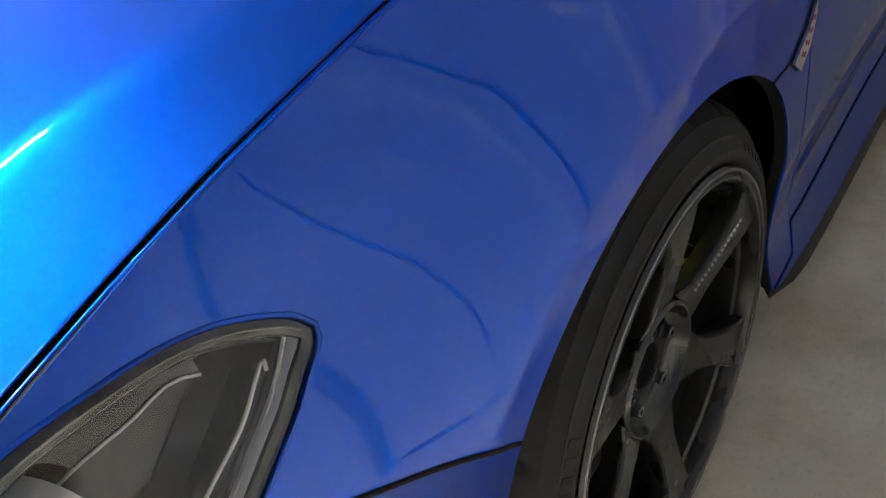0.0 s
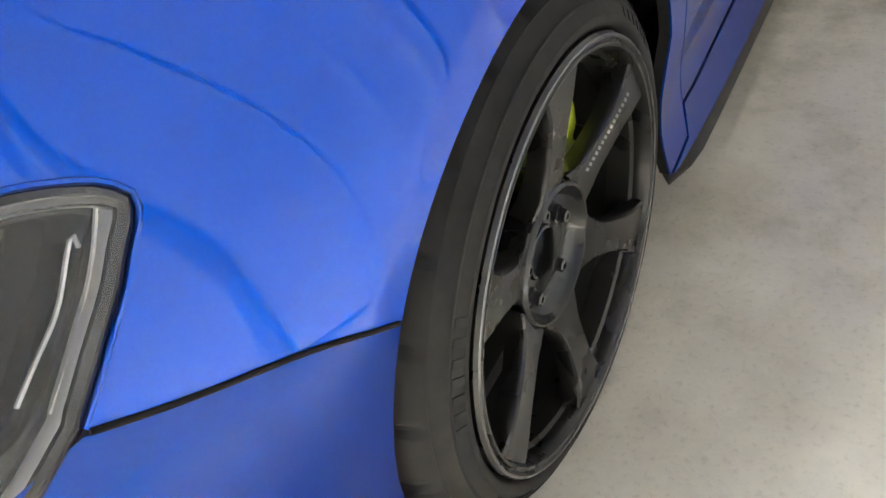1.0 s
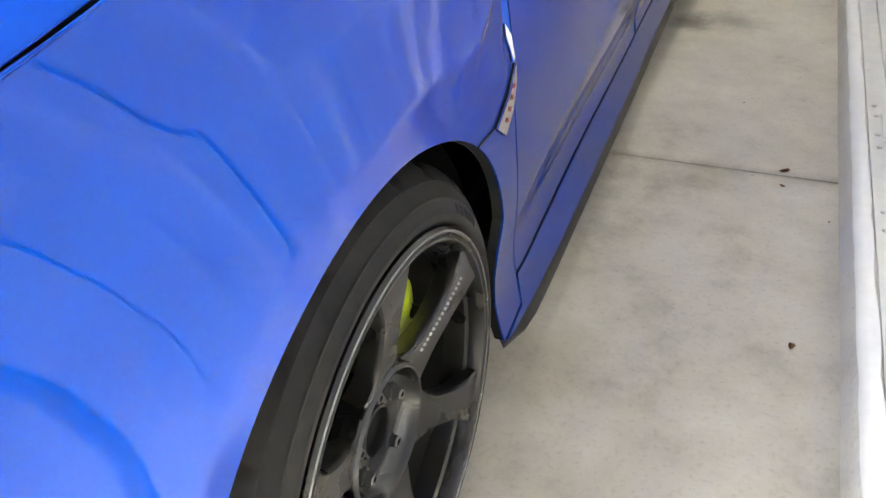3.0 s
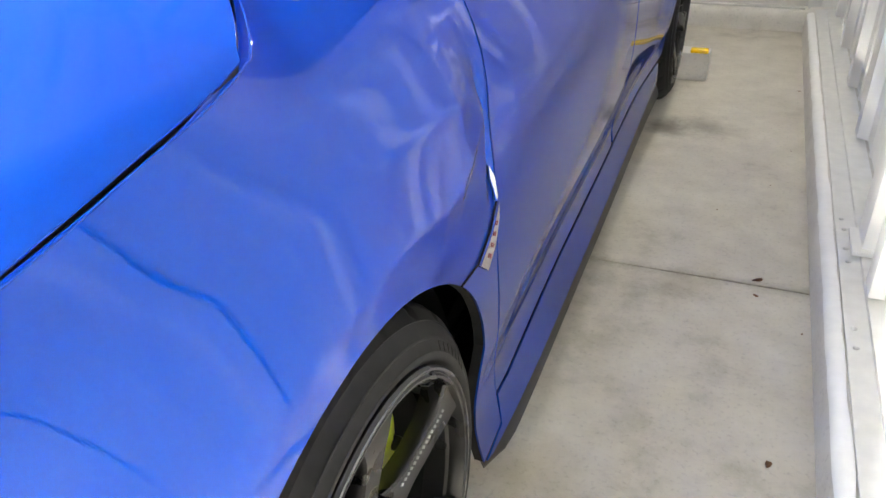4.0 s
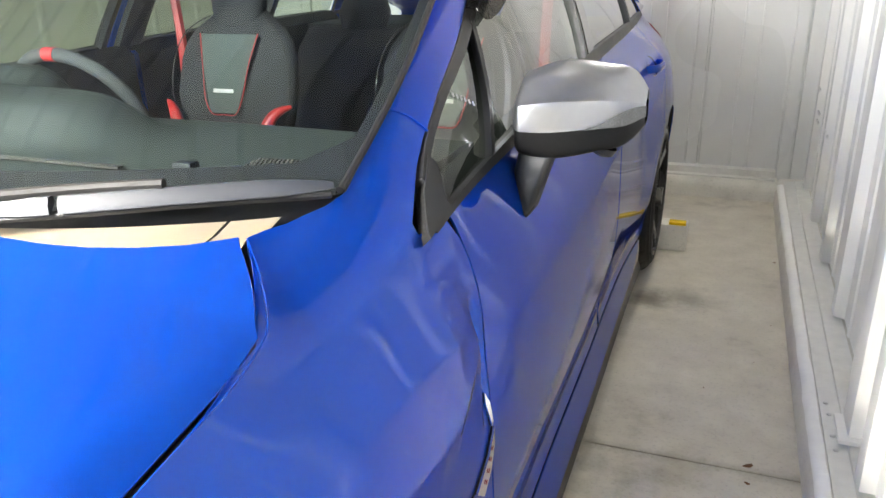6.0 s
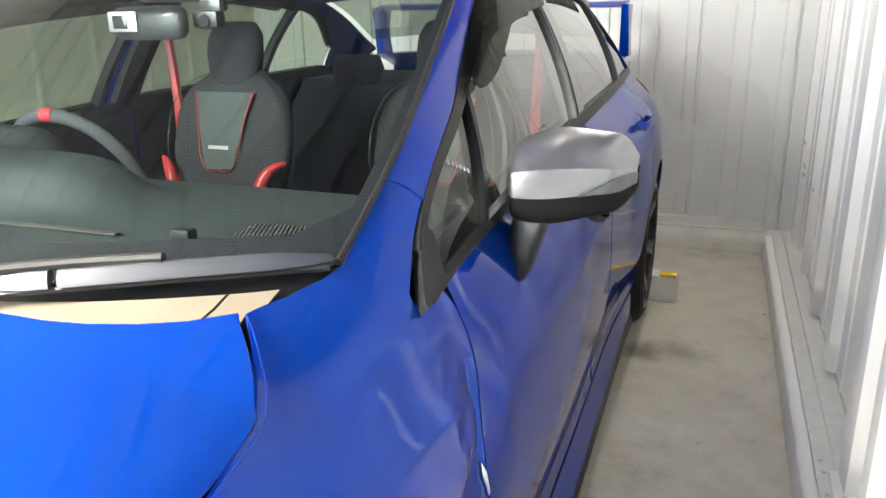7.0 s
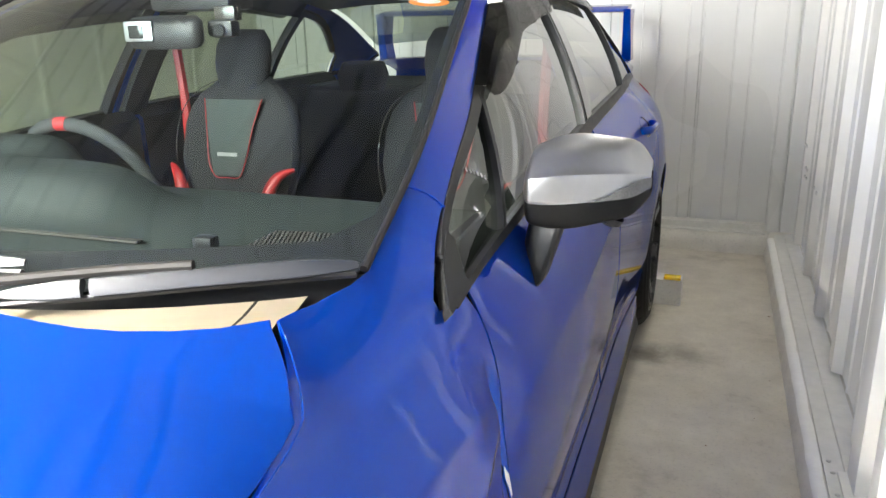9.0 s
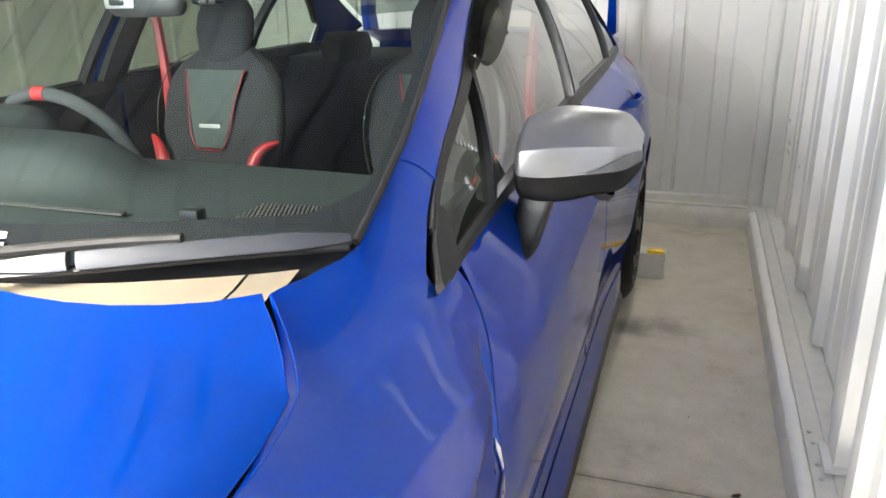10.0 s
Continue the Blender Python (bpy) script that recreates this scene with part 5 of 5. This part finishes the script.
def wing_end():
    bm = bmesh.new()
    rows = []
    for t in np.linspace(0, 1, 10):
        z = 1.06 + 0.245 * t
        w = 0.040 + 0.006 * math.cos(t * 3)
        y0, y1 = 3.44 - 0.02 * t + 0.03 * (1 - t), 3.60 + 0.015 * t - 0.04 * math.sin(math.pi * t)
        rows.append([(0.655 + d * w, y, z) for d, y in ((-0.5, y0 + 0.006), (0, y0), (0.5, y0 + 0.006), (0.5, y1 - 0.006), (0, y1), (-0.5, y1 - 0.006))])
    vs = add_grid(bm, rows, close_v=True)
    bm.faces.new(vs[0])
    bm.faces.new(vs[-1])
    return bm


rw = part("rear_wing", wing(), PAINT, car, "tall blue rear wing", 40)
both("wing_stand", wing_end, PAINT, "blue wing stand", 40, rw)
tail_poly = [(3.28, 0.93), (3.34, 0.965), (3.50, 0.96), (3.56, 0.95), (3.56, 0.84), (3.42, 0.86)]
pair("tail_lamp", tail_poly, on_side(0.006), 0.04, TAIL_RED, 0.02, "red tail lamp lens")
part("underbody", box((0, 1.35, 0.20), (1.55, 4.0, 0.03), None, 0.01), DARK, car, "black underbody")

# ---- cabin ----
part("cabin_floor", box((0, 1.65, 0.27), (1.46, 2.3, 0.04), None, 0.01), CLOTH, car, "black carpet")
part("bulkhead", box((0, 0.42, 0.60), (1.44, 0.03, 0.66), None, 0.01), DARK, car)


def door_lining(y0, y1):
    bm = bmesh.new()
    rows = []
    for y in np.linspace(y0, y1, 14):
        rows.append([(float(belt_x(y)) + dx, y, float(belt_z(y)) + dz) for dx, dz in ((-0.012, 0.004), (-0.05, 0.012), (-0.085, -0.02), (-0.09, -0.25), (-0.07, -0.65))])
    add_grid(bm, rows)
    bmesh.ops.solidify(bm, geom=bm.faces[:], thickness=0.008)
    return bm


both("door_lining", lambda: door_lining(0.42, 1.55), DASH, "dark door lining")
both("door_lining", lambda: door_lining(1.57, 2.90), DASH, "dark door lining")


def centre_post():
    bm = bmesh.new()
    rows = []
    for s in np.linspace(0.0, 0.98, 10):
        y = 1.57 + 0.12 * s
        p = on_house(-0.02)(np.array([y]), np.array([s]))[0]
        rows.append([(p[0], y - 0.06, p[2]), (p[0] - 0.03, y - 0.05, p[2]), (p[0] - 0.035, y + 0.05, p[2]), (p[0], y + 0.06, p[2])])
    vs = add_grid(bm, rows, close_v=True)
    return bm


both("centre_post", centre_post, DASH, "grey centre post lining")
both("pillar_lining", lambda: strip(lambda y: float(win_s(y)) - 0.10, lambda y: 0.96, 0.62, 2.45, 40, -0.022, 0.015), DASH, "dark grey roof pillar lining")


def door_frame():
    bm = bmesh.new()
    rows = []
    for s in np.linspace(0.02, 0.9, 10):
        y = 1.495 + 0.11 * s
        p = on_house(-0.018)(np.array([y]), np.array([s]))[0]
        rows.append([(p[0], y, p[2]), (p[0] - 0.012, y, p[2]), (p[0] - 0.014, y + 0.022, p[2]), (p[0], y + 0.022, p[2])])
    add_grid(bm, rows, close_v=True)
    return bm


both("door_frame", door_frame, PAINT, "blue painted inner door frame")
lining = [(0.9 * float(roof_x(y)), y) for y in np.linspace(1.13, 2.55, 12)]
lining += [(-x, y) for x, y in lining[::-1]]
skin("headliner", lining, lambda x, y: on_roof(x, y) - np.array((0, 0, 0.045)), 0.09, DASH, car, 0.0, "grey roof lining", into=(0, 0, 1))


def dash_z(x, y):
    """The dashboard's top: flat shelf, display hood in the middle, instrument hood before the driver."""
    z = 0.962 + 0.010 * (1 - (x / 0.75) ** 2) - 0.10 * max(0, (y - 0.78) / 0.15) ** 2
    for cx, cy, wx, wy, h in ((-0.22, 0.60, 0.34, 0.11, 0.080), (-0.41, 0.78, 0.19, 0.08, 0.105)):
        d = (abs(x - cx) / wx) ** 3.2 + (abs(y - cy) / wy) ** 3.0
        z += h / (1 + d ** 3.6) * (1 - 0.12 * min(1, d))
    return z


def dashboard():
    bm = bmesh.new()
    rows = []
    for x in np.linspace(-0.70, 0.70, 85):
        base = on_screen(np.array([x]), np.array([0.02]))[0]
        y0 = float(base[1]) + 0.03
        row = [(x, y0, float(base[2]) - 0.02)]
        row += [(x, y, dash_z(x, y)) for y in np.linspace(y0 + 0.05, 0.92, 30)]
        row += [(x, 0.95, 0.80), (x, 0.90, 0.62)]
        rows.append(row)
    add_grid(bm, rows)
    return bm


db = part("dashboard", dashboard(), DASH, car, "grey soft-touch dashboard with two hoods", 60)
bm = bmesh.new()
rnd = random.Random(4)
for i in range(26):
    for j in range(11):
        x, y = 0.425 + 0.0070 * i + 0.003 * (j % 2), 0.452 + 0.0095 * j + 0.0011 * i
        add_box(bm, (x, y, dash_z(x, y) + 0.0035), (0.0042, 0.0052, 0.003))
part("speaker_grille", bm, LAMP_GREY, db, "perforated grey speaker grille", None)
part("vent_slot", box((-0.02, 0.425, dash_z(0.0, 0.425) + 0.004), (0.54, 0.014, 0.004), None, 0.001), LAMP_GREY, db, "long grey demister slot")

DARK_SUEDE = simple("dark_suede", (0.022, 0.025, 0.026), 0.9, 0.0, 0.0, 0.2, 200.0, 0.0006)
wheel_at = Matrix.Translation((-0.37, 0.985, 0.915)) @ Matrix.Rotation(radians(24), 4, "X")
sw = thing("steering_wheel", "dark suede steering wheel with a red top mark", "steering wheel")
sw.parent = car


def torus_part(a0, a1, r, t, n):
    bm = bmesh.new()
    pts = [(wheel_at @ Vector((r * math.cos(radians(a)), 0, r * math.sin(radians(a)) * (0.98 if math.sin(radians(a)) > -0.7 else 0.9)))) for a in np.linspace(a0, a1, n)]
    return add_tube(bm, [tuple(p) for p in pts], t, 12)


part("rim", torus_part(95, 445, 0.183, 0.0165, 60), DARK_SUEDE, sw, "dark suede rim", 60)
part("top_mark", torus_part(85, 95, 0.183, 0.0172, 6), RED, sw, "red stitched mark", 60)
part("boss", box(tuple(wheel_at @ Vector((0, -0.01, 0))), (0.17, 0.05, 0.13), Matrix.Rotation(radians(24), 4, "X"), 0.02), BLACK, sw)
for a in (0, 180, 270):
    d = Vector((math.cos(radians(a)), 0, math.sin(radians(a))))
    part("spoke", add_tube(bmesh.new(), [tuple(wheel_at @ (d * 0.06)), tuple(wheel_at @ (d * 0.175))], [0.022, 0.014], 8), BLACK, sw)


def cushion(rows, n=28, p=2.6):
    """Soft body: rows of centre, half width, half depth, lean."""
    bm = bmesh.new()
    out = []
    for c, hw, hd in rows:
        ring = []
        for k in range(n):
            a = 2 * math.pi * k / n
            co, si = math.cos(a), math.sin(a)
            f = (abs(co) ** p + abs(si) ** p) ** (-1 / p)
            ring.append((c[0] + hw * f * co, c[1] + hd * f * si, c[2] + 0.25 * hd * f * si))
        out.append(ring)
    vs = add_grid(bm, out, close_v=True)
    bm.faces.new(vs[0])
    bm.faces.new(vs[-1])
    return bm


def seat(cx):
    """A bucket sports seat: cushion, shell back with shoulder wings, suede panel with piping, bolsters, headrest."""
    s = part("front_seat", cushion([((cx, 1.62, 0.50), 0.20, 0.06), ((cx, 1.60, 0.58), 0.19, 0.07), ((cx, 1.602, 0.66), 0.178, 0.074), ((cx, 1.605, 0.72), 0.180, 0.075), ((cx, 1.612, 0.80), 0.206, 0.074), ((cx, 1.622, 0.88), 0.219, 0.072),
                                        ((cx, 1.645, 0.98), 0.212, 0.062), ((cx, 1.658, 1.03), 0.196, 0.055), ((cx, 1.668, 1.07), 0.165, 0.048), ((cx, 1.68, 1.105), 0.115, 0.040), ((cx, 1.685, 1.125), 0.09, 0.03)]), CLOTH, car, "black bucket sports seat with red trim", 60)
    part("cushion", cushion([((cx, 1.36, 0.40), 0.26, 0.26), ((cx, 1.36, 0.48), 0.27, 0.27), ((cx, 1.36, 0.54), 0.24, 0.24)]), CLOTH, s, "", 60)
    part("headrest", cushion([((cx, 1.675, 1.09), 0.078, 0.042), ((cx, 1.68, 1.13), 0.092, 0.050), ((cx, 1.685, 1.18), 0.098, 0.052), ((cx, 1.695, 1.23), 0.094, 0.048), ((cx, 1.70, 1.265), 0.074, 0.034)]), CLOTH, s, "", 60)
    for e in (-1, 1):
        rim = [(0.100, 1.66, 1.112), (0.165, 1.618, 1.068), (0.205, 1.598, 1.00), (0.218, 1.575, 0.90), (0.205, 1.562, 0.80), (0.180, 1.555, 0.72)]
        part("edge_piping", add_tube(bmesh.new(), [(cx + e * a, y, z) for a, y, z in smooth_path(rim, 30)], 0.0018, 6), LAMP_GREY, s, "thin grey seat piping", 60)

    def face_y(x, z):
        return float(np.interp(z, [0.58, 0.72, 0.86, 0.98, 1.06, 1.11], [1.528, 1.528, 1.545, 1.580, 1.613, 1.638])) - 0.006
    bm = bmesh.new()
    rows = []
    for t in np.linspace(0, 1, 12):
        z = 0.825 + 0.235 * t
        hw = 0.050 + 0.055 * t
        rows.append([(cx + hw * u, face_y(0, z) - 0.004 * (1 - u * u), z) for u in np.linspace(-1, 1, 9)])
    add_grid(bm, rows)
    bmesh.ops.solidify(bm, geom=bm.faces[:], thickness=-0.004)
    part("back_panel", bm, SUEDE, s, "grey suede centre panel", 40)
    bm = bmesh.new()
    edge = [(0.107, 1.062), (0.080, 0.94), (0.056, 0.838), (0.046, 0.824), (0.0, 0.820), (-0.046, 0.824), (-0.056, 0.838), (-0.080, 0.94), (-0.107, 1.062)]
    add_tube(bm, [(cx + a, face_y(a, z) - 0.003, z) for a, z in smooth_path(edge, 60)], 0.0022, 6)
    part("piping", bm, RED, s, "thin red piping", 60)
    part("woven_label", box((cx, face_y(0, 0.895) - 0.006, 0.893), (0.074, 0.002, 0.012), Matrix.Rotation(radians(-10), 4, "X"), 0.0008), PRINT, s, "plain pale label strip")
    for e in ((-1, 1) if cx < 0 else (1,)):
        bm = bmesh.new()
        add_tube(bm, [(cx + e * a, y, z) for a, y, z in smooth_path([(0.125, 1.40, 0.58), (0.138, 1.47, 0.68), (0.160, 1.505, 0.77), (0.192, 1.53, 0.832), (0.232, 1.56, 0.850)], 24)], [0.021] * 16 + [0.020, 0.019, 0.018, 0.016, 0.014, 0.012, 0.009, 0.006], 12)
        part("bolster", bm, RED, s, "red leather side bolster", 60)
    return s


for cx in (-0.366, 0.366):
    seat(cx)
part("rear_bench", cushion([((0, 2.42, 0.45), 0.66, 0.10), ((0, 2.45, 0.70), 0.67, 0.10), ((0, 2.52, 0.92), 0.66, 0.08), ((0, 2.55, 1.0), 0.62, 0.05)]), CLOTH, car, "black rear bench backrest", 60)
for cx in (-0.36, 0.36):
    part("rear_headrest", cushion([((cx, 2.56, 0.99), 0.10, 0.04), ((cx, 2.57, 1.06), 0.12, 0.045), ((cx, 2.58, 1.11), 0.10, 0.03)]), CLOTH, car, "", 60)
part("parcel_shelf", box((0, 2.86, 1.0), (1.30, 0.55, 0.02), None, 0.005), DASH, car, "grey parcel shelf")
for sgn in (-1, 1):
    bm = bmesh.new()
    add_tube(bm, [(sgn * x, y, z) for x, y, z in smooth_path([(0.635, 1.70, 1.22), (0.625, 1.70, 0.95), (0.645, 1.70, 0.70)], 10)], 0.016, 6)
    part("seat_belt", bm, RED, car, "red seat belt")

# things fixed to the windscreen
im = part("inner_mirror", cushion([((0.022, 0.835, 1.258), 0.082, 0.018), ((0.022, 0.835, 1.268), 0.090, 0.022), ((0.022, 0.835, 1.306), 0.090, 0.022), ((0.022, 0.835, 1.316), 0.080, 0.018)]), BLACK, car, "black frameless inner mirror", 60)
part("sensor_frame", box((-0.026, 0.811, 1.290), (0.070, 0.006, 0.040), None, 0.005), SILVER, im, "silver frame")
part("sensor_window", box((-0.030, 0.808, 1.289), (0.036, 0.005, 0.026), None, 0.003), GLOSS_BLACK, im, "black sensor window")
bm = bmesh.new()
add_box(bm, (0.035, 0.95, 1.352), (0.20, 0.10, 0.05), None, 0.015)
part("camera_housing", bm, BLACK, car, "black stereo camera housing")
dc = part("dash_camera", box((0.135, 0.875, 1.292), (0.062, 0.035, 0.036), None, 0.012), BLACK, car, "small black dash camera")
part("lens", add_tube(bmesh.new(), [(0.138, 0.865, 1.290), (0.138, 0.852, 1.289)], [0.014, 0.012], 14), GLOSS_BLACK, dc)
part("bracket", box((0.135, 0.895, 1.322), (0.05, 0.03, 0.03), None, 0.006), LAMP_GREY, dc)
part("dash_sensor", box((0.376, 0.425, 0.985), (0.035, 0.025, 0.022), None, 0.006), BLACK, car, "small black sensor on the dashboard")


def sticker(x, t, w, h, mat, off, kind="box"):
    """A thin label on the inside of the windscreen."""
    bm = bmesh.new()
    n = 24 if kind == "disc" else 4
    poly = [(math.cos(2 * math.pi * (k + 0.5) / n), math.sin(2 * math.pi * (k + 0.5) / n)) for k in range(n)]
    sc = 1.0 if kind == "disc" else 1.414
    vs = [bm.verts.new(tuple(screen_lift(off)(np.array([(x + a * w * sc / 2) / 0.63]), np.array([t + b * h * sc / 2 / 0.89]))[0])) for a, b in poly]
    bm.faces.new(vs)
    return bm


st = part("windscreen_sticker", sticker(0.553, 0.822, 0.075, 0.036, ORANGE, -0.006, "disc"), ORANGE, car, "round orange inspection sticker", None)
part("sticker_centre", sticker(0.553, 0.822, 0.045, 0.020, WHITE, -0.0045, "disc"), WHITE, st, "white sticker centre", None)
st2 = part("windscreen_sticker", sticker(0.512, 0.838, 0.034, 0.022, WHITE, -0.006), WHITE, car, "small white reminder sticker", None)


def screen_text(body, x, t, size, mat, parent):
    cu = bpy.data.curves.new("digit", "FONT")
    cu.body, cu.size, cu.align_x, cu.align_y, cu.extrude = body, size, "CENTER", "CENTER", 0.0004
    ob = new("digit", cu)
    p = screen_lift(0)(np.array([x / 0.63]), np.array([t]))[0] + np.array((0, -0.0015, 0.003))
    a = screen_lift(0)(np.array([(x + 0.01) / 0.63]), np.array([t]))[0]
    b = screen_lift(0)(np.array([x / 0.63]), np.array([t + 0.02]))[0]
    q = screen_lift(0)(np.array([x / 0.63]), np.array([t]))[0]
    ex, ey = Vector(a - q).normalized(), Vector(b - q).normalized()
    ez = ex.cross(ey).normalized()
    ey = ez.cross(ex)
    ob.matrix_world = Matrix.Translation(tuple(p)) @ Matrix((ex, ey, ez)).transposed().to_4x4()
    cu.materials.append(mat)
    dg = bpy.context.evaluated_depsgraph_get()
    me = bpy.data.meshes.new_from_object(ob.evaluated_get(dg))
    res = new("digit", me)
    res.matrix_world = ob.matrix_world.copy()
    bpy.data.objects.remove(ob)
    res.parent = parent
    return res


screen_text("4", 0.553, 0.822, 0.020, ORANGE, st)
screen_text("5", 0.512, 0.838, 0.018, BLACK, st2)

# ---- along the walls ----


def base_rail(name, lift, lo, hi):
    """A folded steel base channel on top of the kerb."""
    bm = bmesh.new()
    prof = [(0.050, 0.101), (0.050, 0.110), (0.082, 0.113), (0.084, 0.148), (0.150, 0.152), (0.150, 0.101)]
    vs = add_grid(bm, [[lift(t, d, h) for d, h in prof] for t in (lo, (lo + hi) / 2, hi)], close_v=True)
    bm.faces.new(vs[0])
    bm.faces.new(vs[-1])
    return structure(name, bm, RAIL, "pale painted steel base channel on the kerb", "base channel", 20)


# white that paints in the light caught by the kerb's rounded edge
KERB_EDGE_LIGHT = simple("kerb_edge_light", (0.86, 0.85, 0.81), 0.7, 0.0, 0.0, 0.06, 30.0, 0.0012)
RAIL = simple("painted_base_channel", (0.66, 0.65, 0.61), 0.42, 0.1, 0.0, 0.12, 25.0, 0.0004)
base_rail("trim_north", lambda t, d, h: (t, 3.82 + d, h), -1.70, 1.405)


def flat_rail():
    bm = bmesh.new()
    prof = [(1.452, 0.101), (1.452, 0.108), (1.500, 0.111), (1.502, 0.118), (1.56, 0.121), (1.56, 0.101)]
    vs = add_grid(bm, [[(x, t, z) for x, z in prof] for t in np.linspace(EAST_END, 3.86, 9)], close_v=True)
    bm.faces.new(vs[0])
    bm.faces.new(vs[-1])
    return bm


# uneven white strip laid on the kerb edge as its highlight
bm = bmesh.new()
rnd = random.Random(12)
rows = []
for y in np.linspace(EAST_END, 3.82, 110):
    a, b = rnd.uniform(-0.002, 0.002), rnd.uniform(-0.003, 0.003)
    rows.append([(1.4155 + a, y, 0.088), (1.420 + a, y, 0.098), (1.434, y, 0.1025), (1.448 + b, y, 0.1022), (1.449 + b, y, 0.096)])
add_grid(bm, rows)
structure("trim_kerb", bm, KERB_EDGE_LIGHT, "white strip along the kerb edge for the light it catches", "kerb edge", 50)
structure("trim_east", flat_rail(), RAIL, "pale painted steel base channel on the kerb", "base channel", 20)
post_east = structure("post_east", box((1.53, 1.425, 1.235), (0.060, 0.110, 2.22), None, 0.003), SHEET, "pale folded steel wall post on a base plate", "post", 30)
part("web", box((1.547, 1.30, 1.235), (0.026, 0.136, 2.22), None, 0.003), SHEET, post_east)
part("flange", box((1.53, 1.195, 1.235), (0.060, 0.070, 2.22), None, 0.003), SHEET, post_east)
part("base_plate", box((1.520, 1.415, 0.128), (0.085, 0.13, 0.012), None, 0.002), SHEET, post_east)
screw = thing("screw", "round steel screw head on the base channel", "screw", "base screws", (1.468, 1.564, 0.110))
bm = bmesh.new()
bmesh.ops.create_uvsphere(bm, u_segments=12, v_segments=6, radius=0.007, matrix=Matrix.Diagonal((1, 1, 0.6, 1)))
part("head", bm, GALV, screw, "", 60)
for x, y in ((1.472, 1.506), (1.471, 1.402), (1.473, 1.338), (1.47, 1.05), (1.47, 0.98)):
    copy_thing(screw, Matrix.Translation((x, y, 0.110)))
wscrew = thing("screw", "bright steel screw head on the ribbed wall", "screw", "wall screws", (1.521, 3.42, 0.57))
bm = bmesh.new()
bmesh.ops.create_uvsphere(bm, u_segments=12, v_segments=6, radius=0.008, matrix=Matrix.Diagonal((0.6, 1, 1, 1)))
part("head", bm, GALV, wscrew, "", 60)
for y, z in ((3.36, 0.57), (3.42, 0.53), (3.36, 0.53), (3.05, 0.555), (2.95, 0.555), (3.55, 0.66), (3.49, 0.66)):
    copy_thing(wscrew, Matrix.Translation((1.521, y, z)))

stop = thing("wheel_stop", "grey concrete wheel stop with an amber reflector behind the tyre", "wheel stop", "wheel stops", (0.805, 2.98, 0))
bm = bmesh.new()
add_box(bm, (0, 0, 0.06), (0.42, 0.13, 0.12), None, 0.012)
for v in bm.verts:
    v.co.y *= 1 - 0.22 * max(0, v.co.z / 0.12)
part("block", bm, KERB, stop, "", 40)
part("reflector", box((0.165, -0.030, 0.127), (0.075, 0.045, 0.016), None, 0.005), YELLOW, stop, "amber reflector", 40)
copy_thing(stop, Matrix.Translation((-0.805, 2.98, 0)))

rnd = random.Random(9)
leaf_mat = simple("dry_leaf", (0.16, 0.075, 0.03), 0.8, 0, 0, 0.4, 60)
for i, (x, y, sz) in enumerate(((1.281, 1.36, 0.022), (1.278, 1.283, 0.014), (1.323, 0.697, 0.016), (1.152, 1.731, 0.006), (1.39, 2.899, 0.010), (1.36, 2.25, 0.006), (1.30, 1.95, 0.005), (1.387, 1.15, 0.006))):
    bm = bmesh.new()
    top = bm.verts.new((0, 0, sz * 0.25))
    ring = [bm.verts.new((sz * rnd.uniform(0.4, 1.0) * math.cos(a), 0.5 * sz * rnd.uniform(0.5, 1.0) * math.sin(a), sz * rnd.uniform(0.02, 0.2))) for a in [2 * math.pi * k / 8 for k in range(8)]]
    for a, b in zip(ring, ring[1:] + ring[:1]):
        bm.faces.new((top, a, b))
    bmesh.ops.solidify(bm, geom=bm.faces[:], thickness=0.001)
    ob = link_bm("dry_leaf", bm, leaf_mat, None, "", 30)
    ob.matrix_world = Matrix.Translation((x, y, 0.001)) @ Matrix.Rotation(rnd.uniform(0, 6), 4, "Z")
    tagged(ob, "brown curled leaf crumb lying on the concrete floor", "leaf", "leaf crumbs")


# ---- light in the garage ----


def tube_light(x, y, half, power, skirt=0.0):
    lamp = thing("ceiling_light", "white tube light fixed under the ribbed roof", "ceiling light", "ceiling lights", (x, y, TOP - 0.03))
    part("housing", box((0, 0, -0.02), (0.08, 2 * half + 0.08, 0.03), None, 0.006), SHEET, lamp)
    # unseen side plates, added so the tube lights the hood but not the wall
    if skirt:
        for e in (-1, 1):
            part("added_baffle", box((0.062 * e, 0, -0.02 - skirt / 2), (0.003, 2 * half + 0.10, skirt), None, 0.001), SHEET, lamp, "white side baffle added to keep light off the wall")
    bm = bmesh.new()
    add_tube(bm, [(0, -half, -0.055), (0, half, -0.055)], 0.015, 12)
    part("tube", bm, emit_mat("lit_tube", (1.0, 0.96, 0.88), power), lamp, "glowing white tube", 40)
    for e in (-1, 1):
        part("lamp_holder", box((0, (half + 0.015) * e, -0.05), (0.03, 0.03, 0.045), None, 0.004), BLACK, lamp)


# unseen tubes, placed and boosted to brighten hood, aisle and back wall
tube_light(-0.42, -1.02, 0.50, 5400, 0.10)
tube_light(0.92, 1.20, 0.14, 34)
tube_light(0.95, 2.9, 0.58, 104)
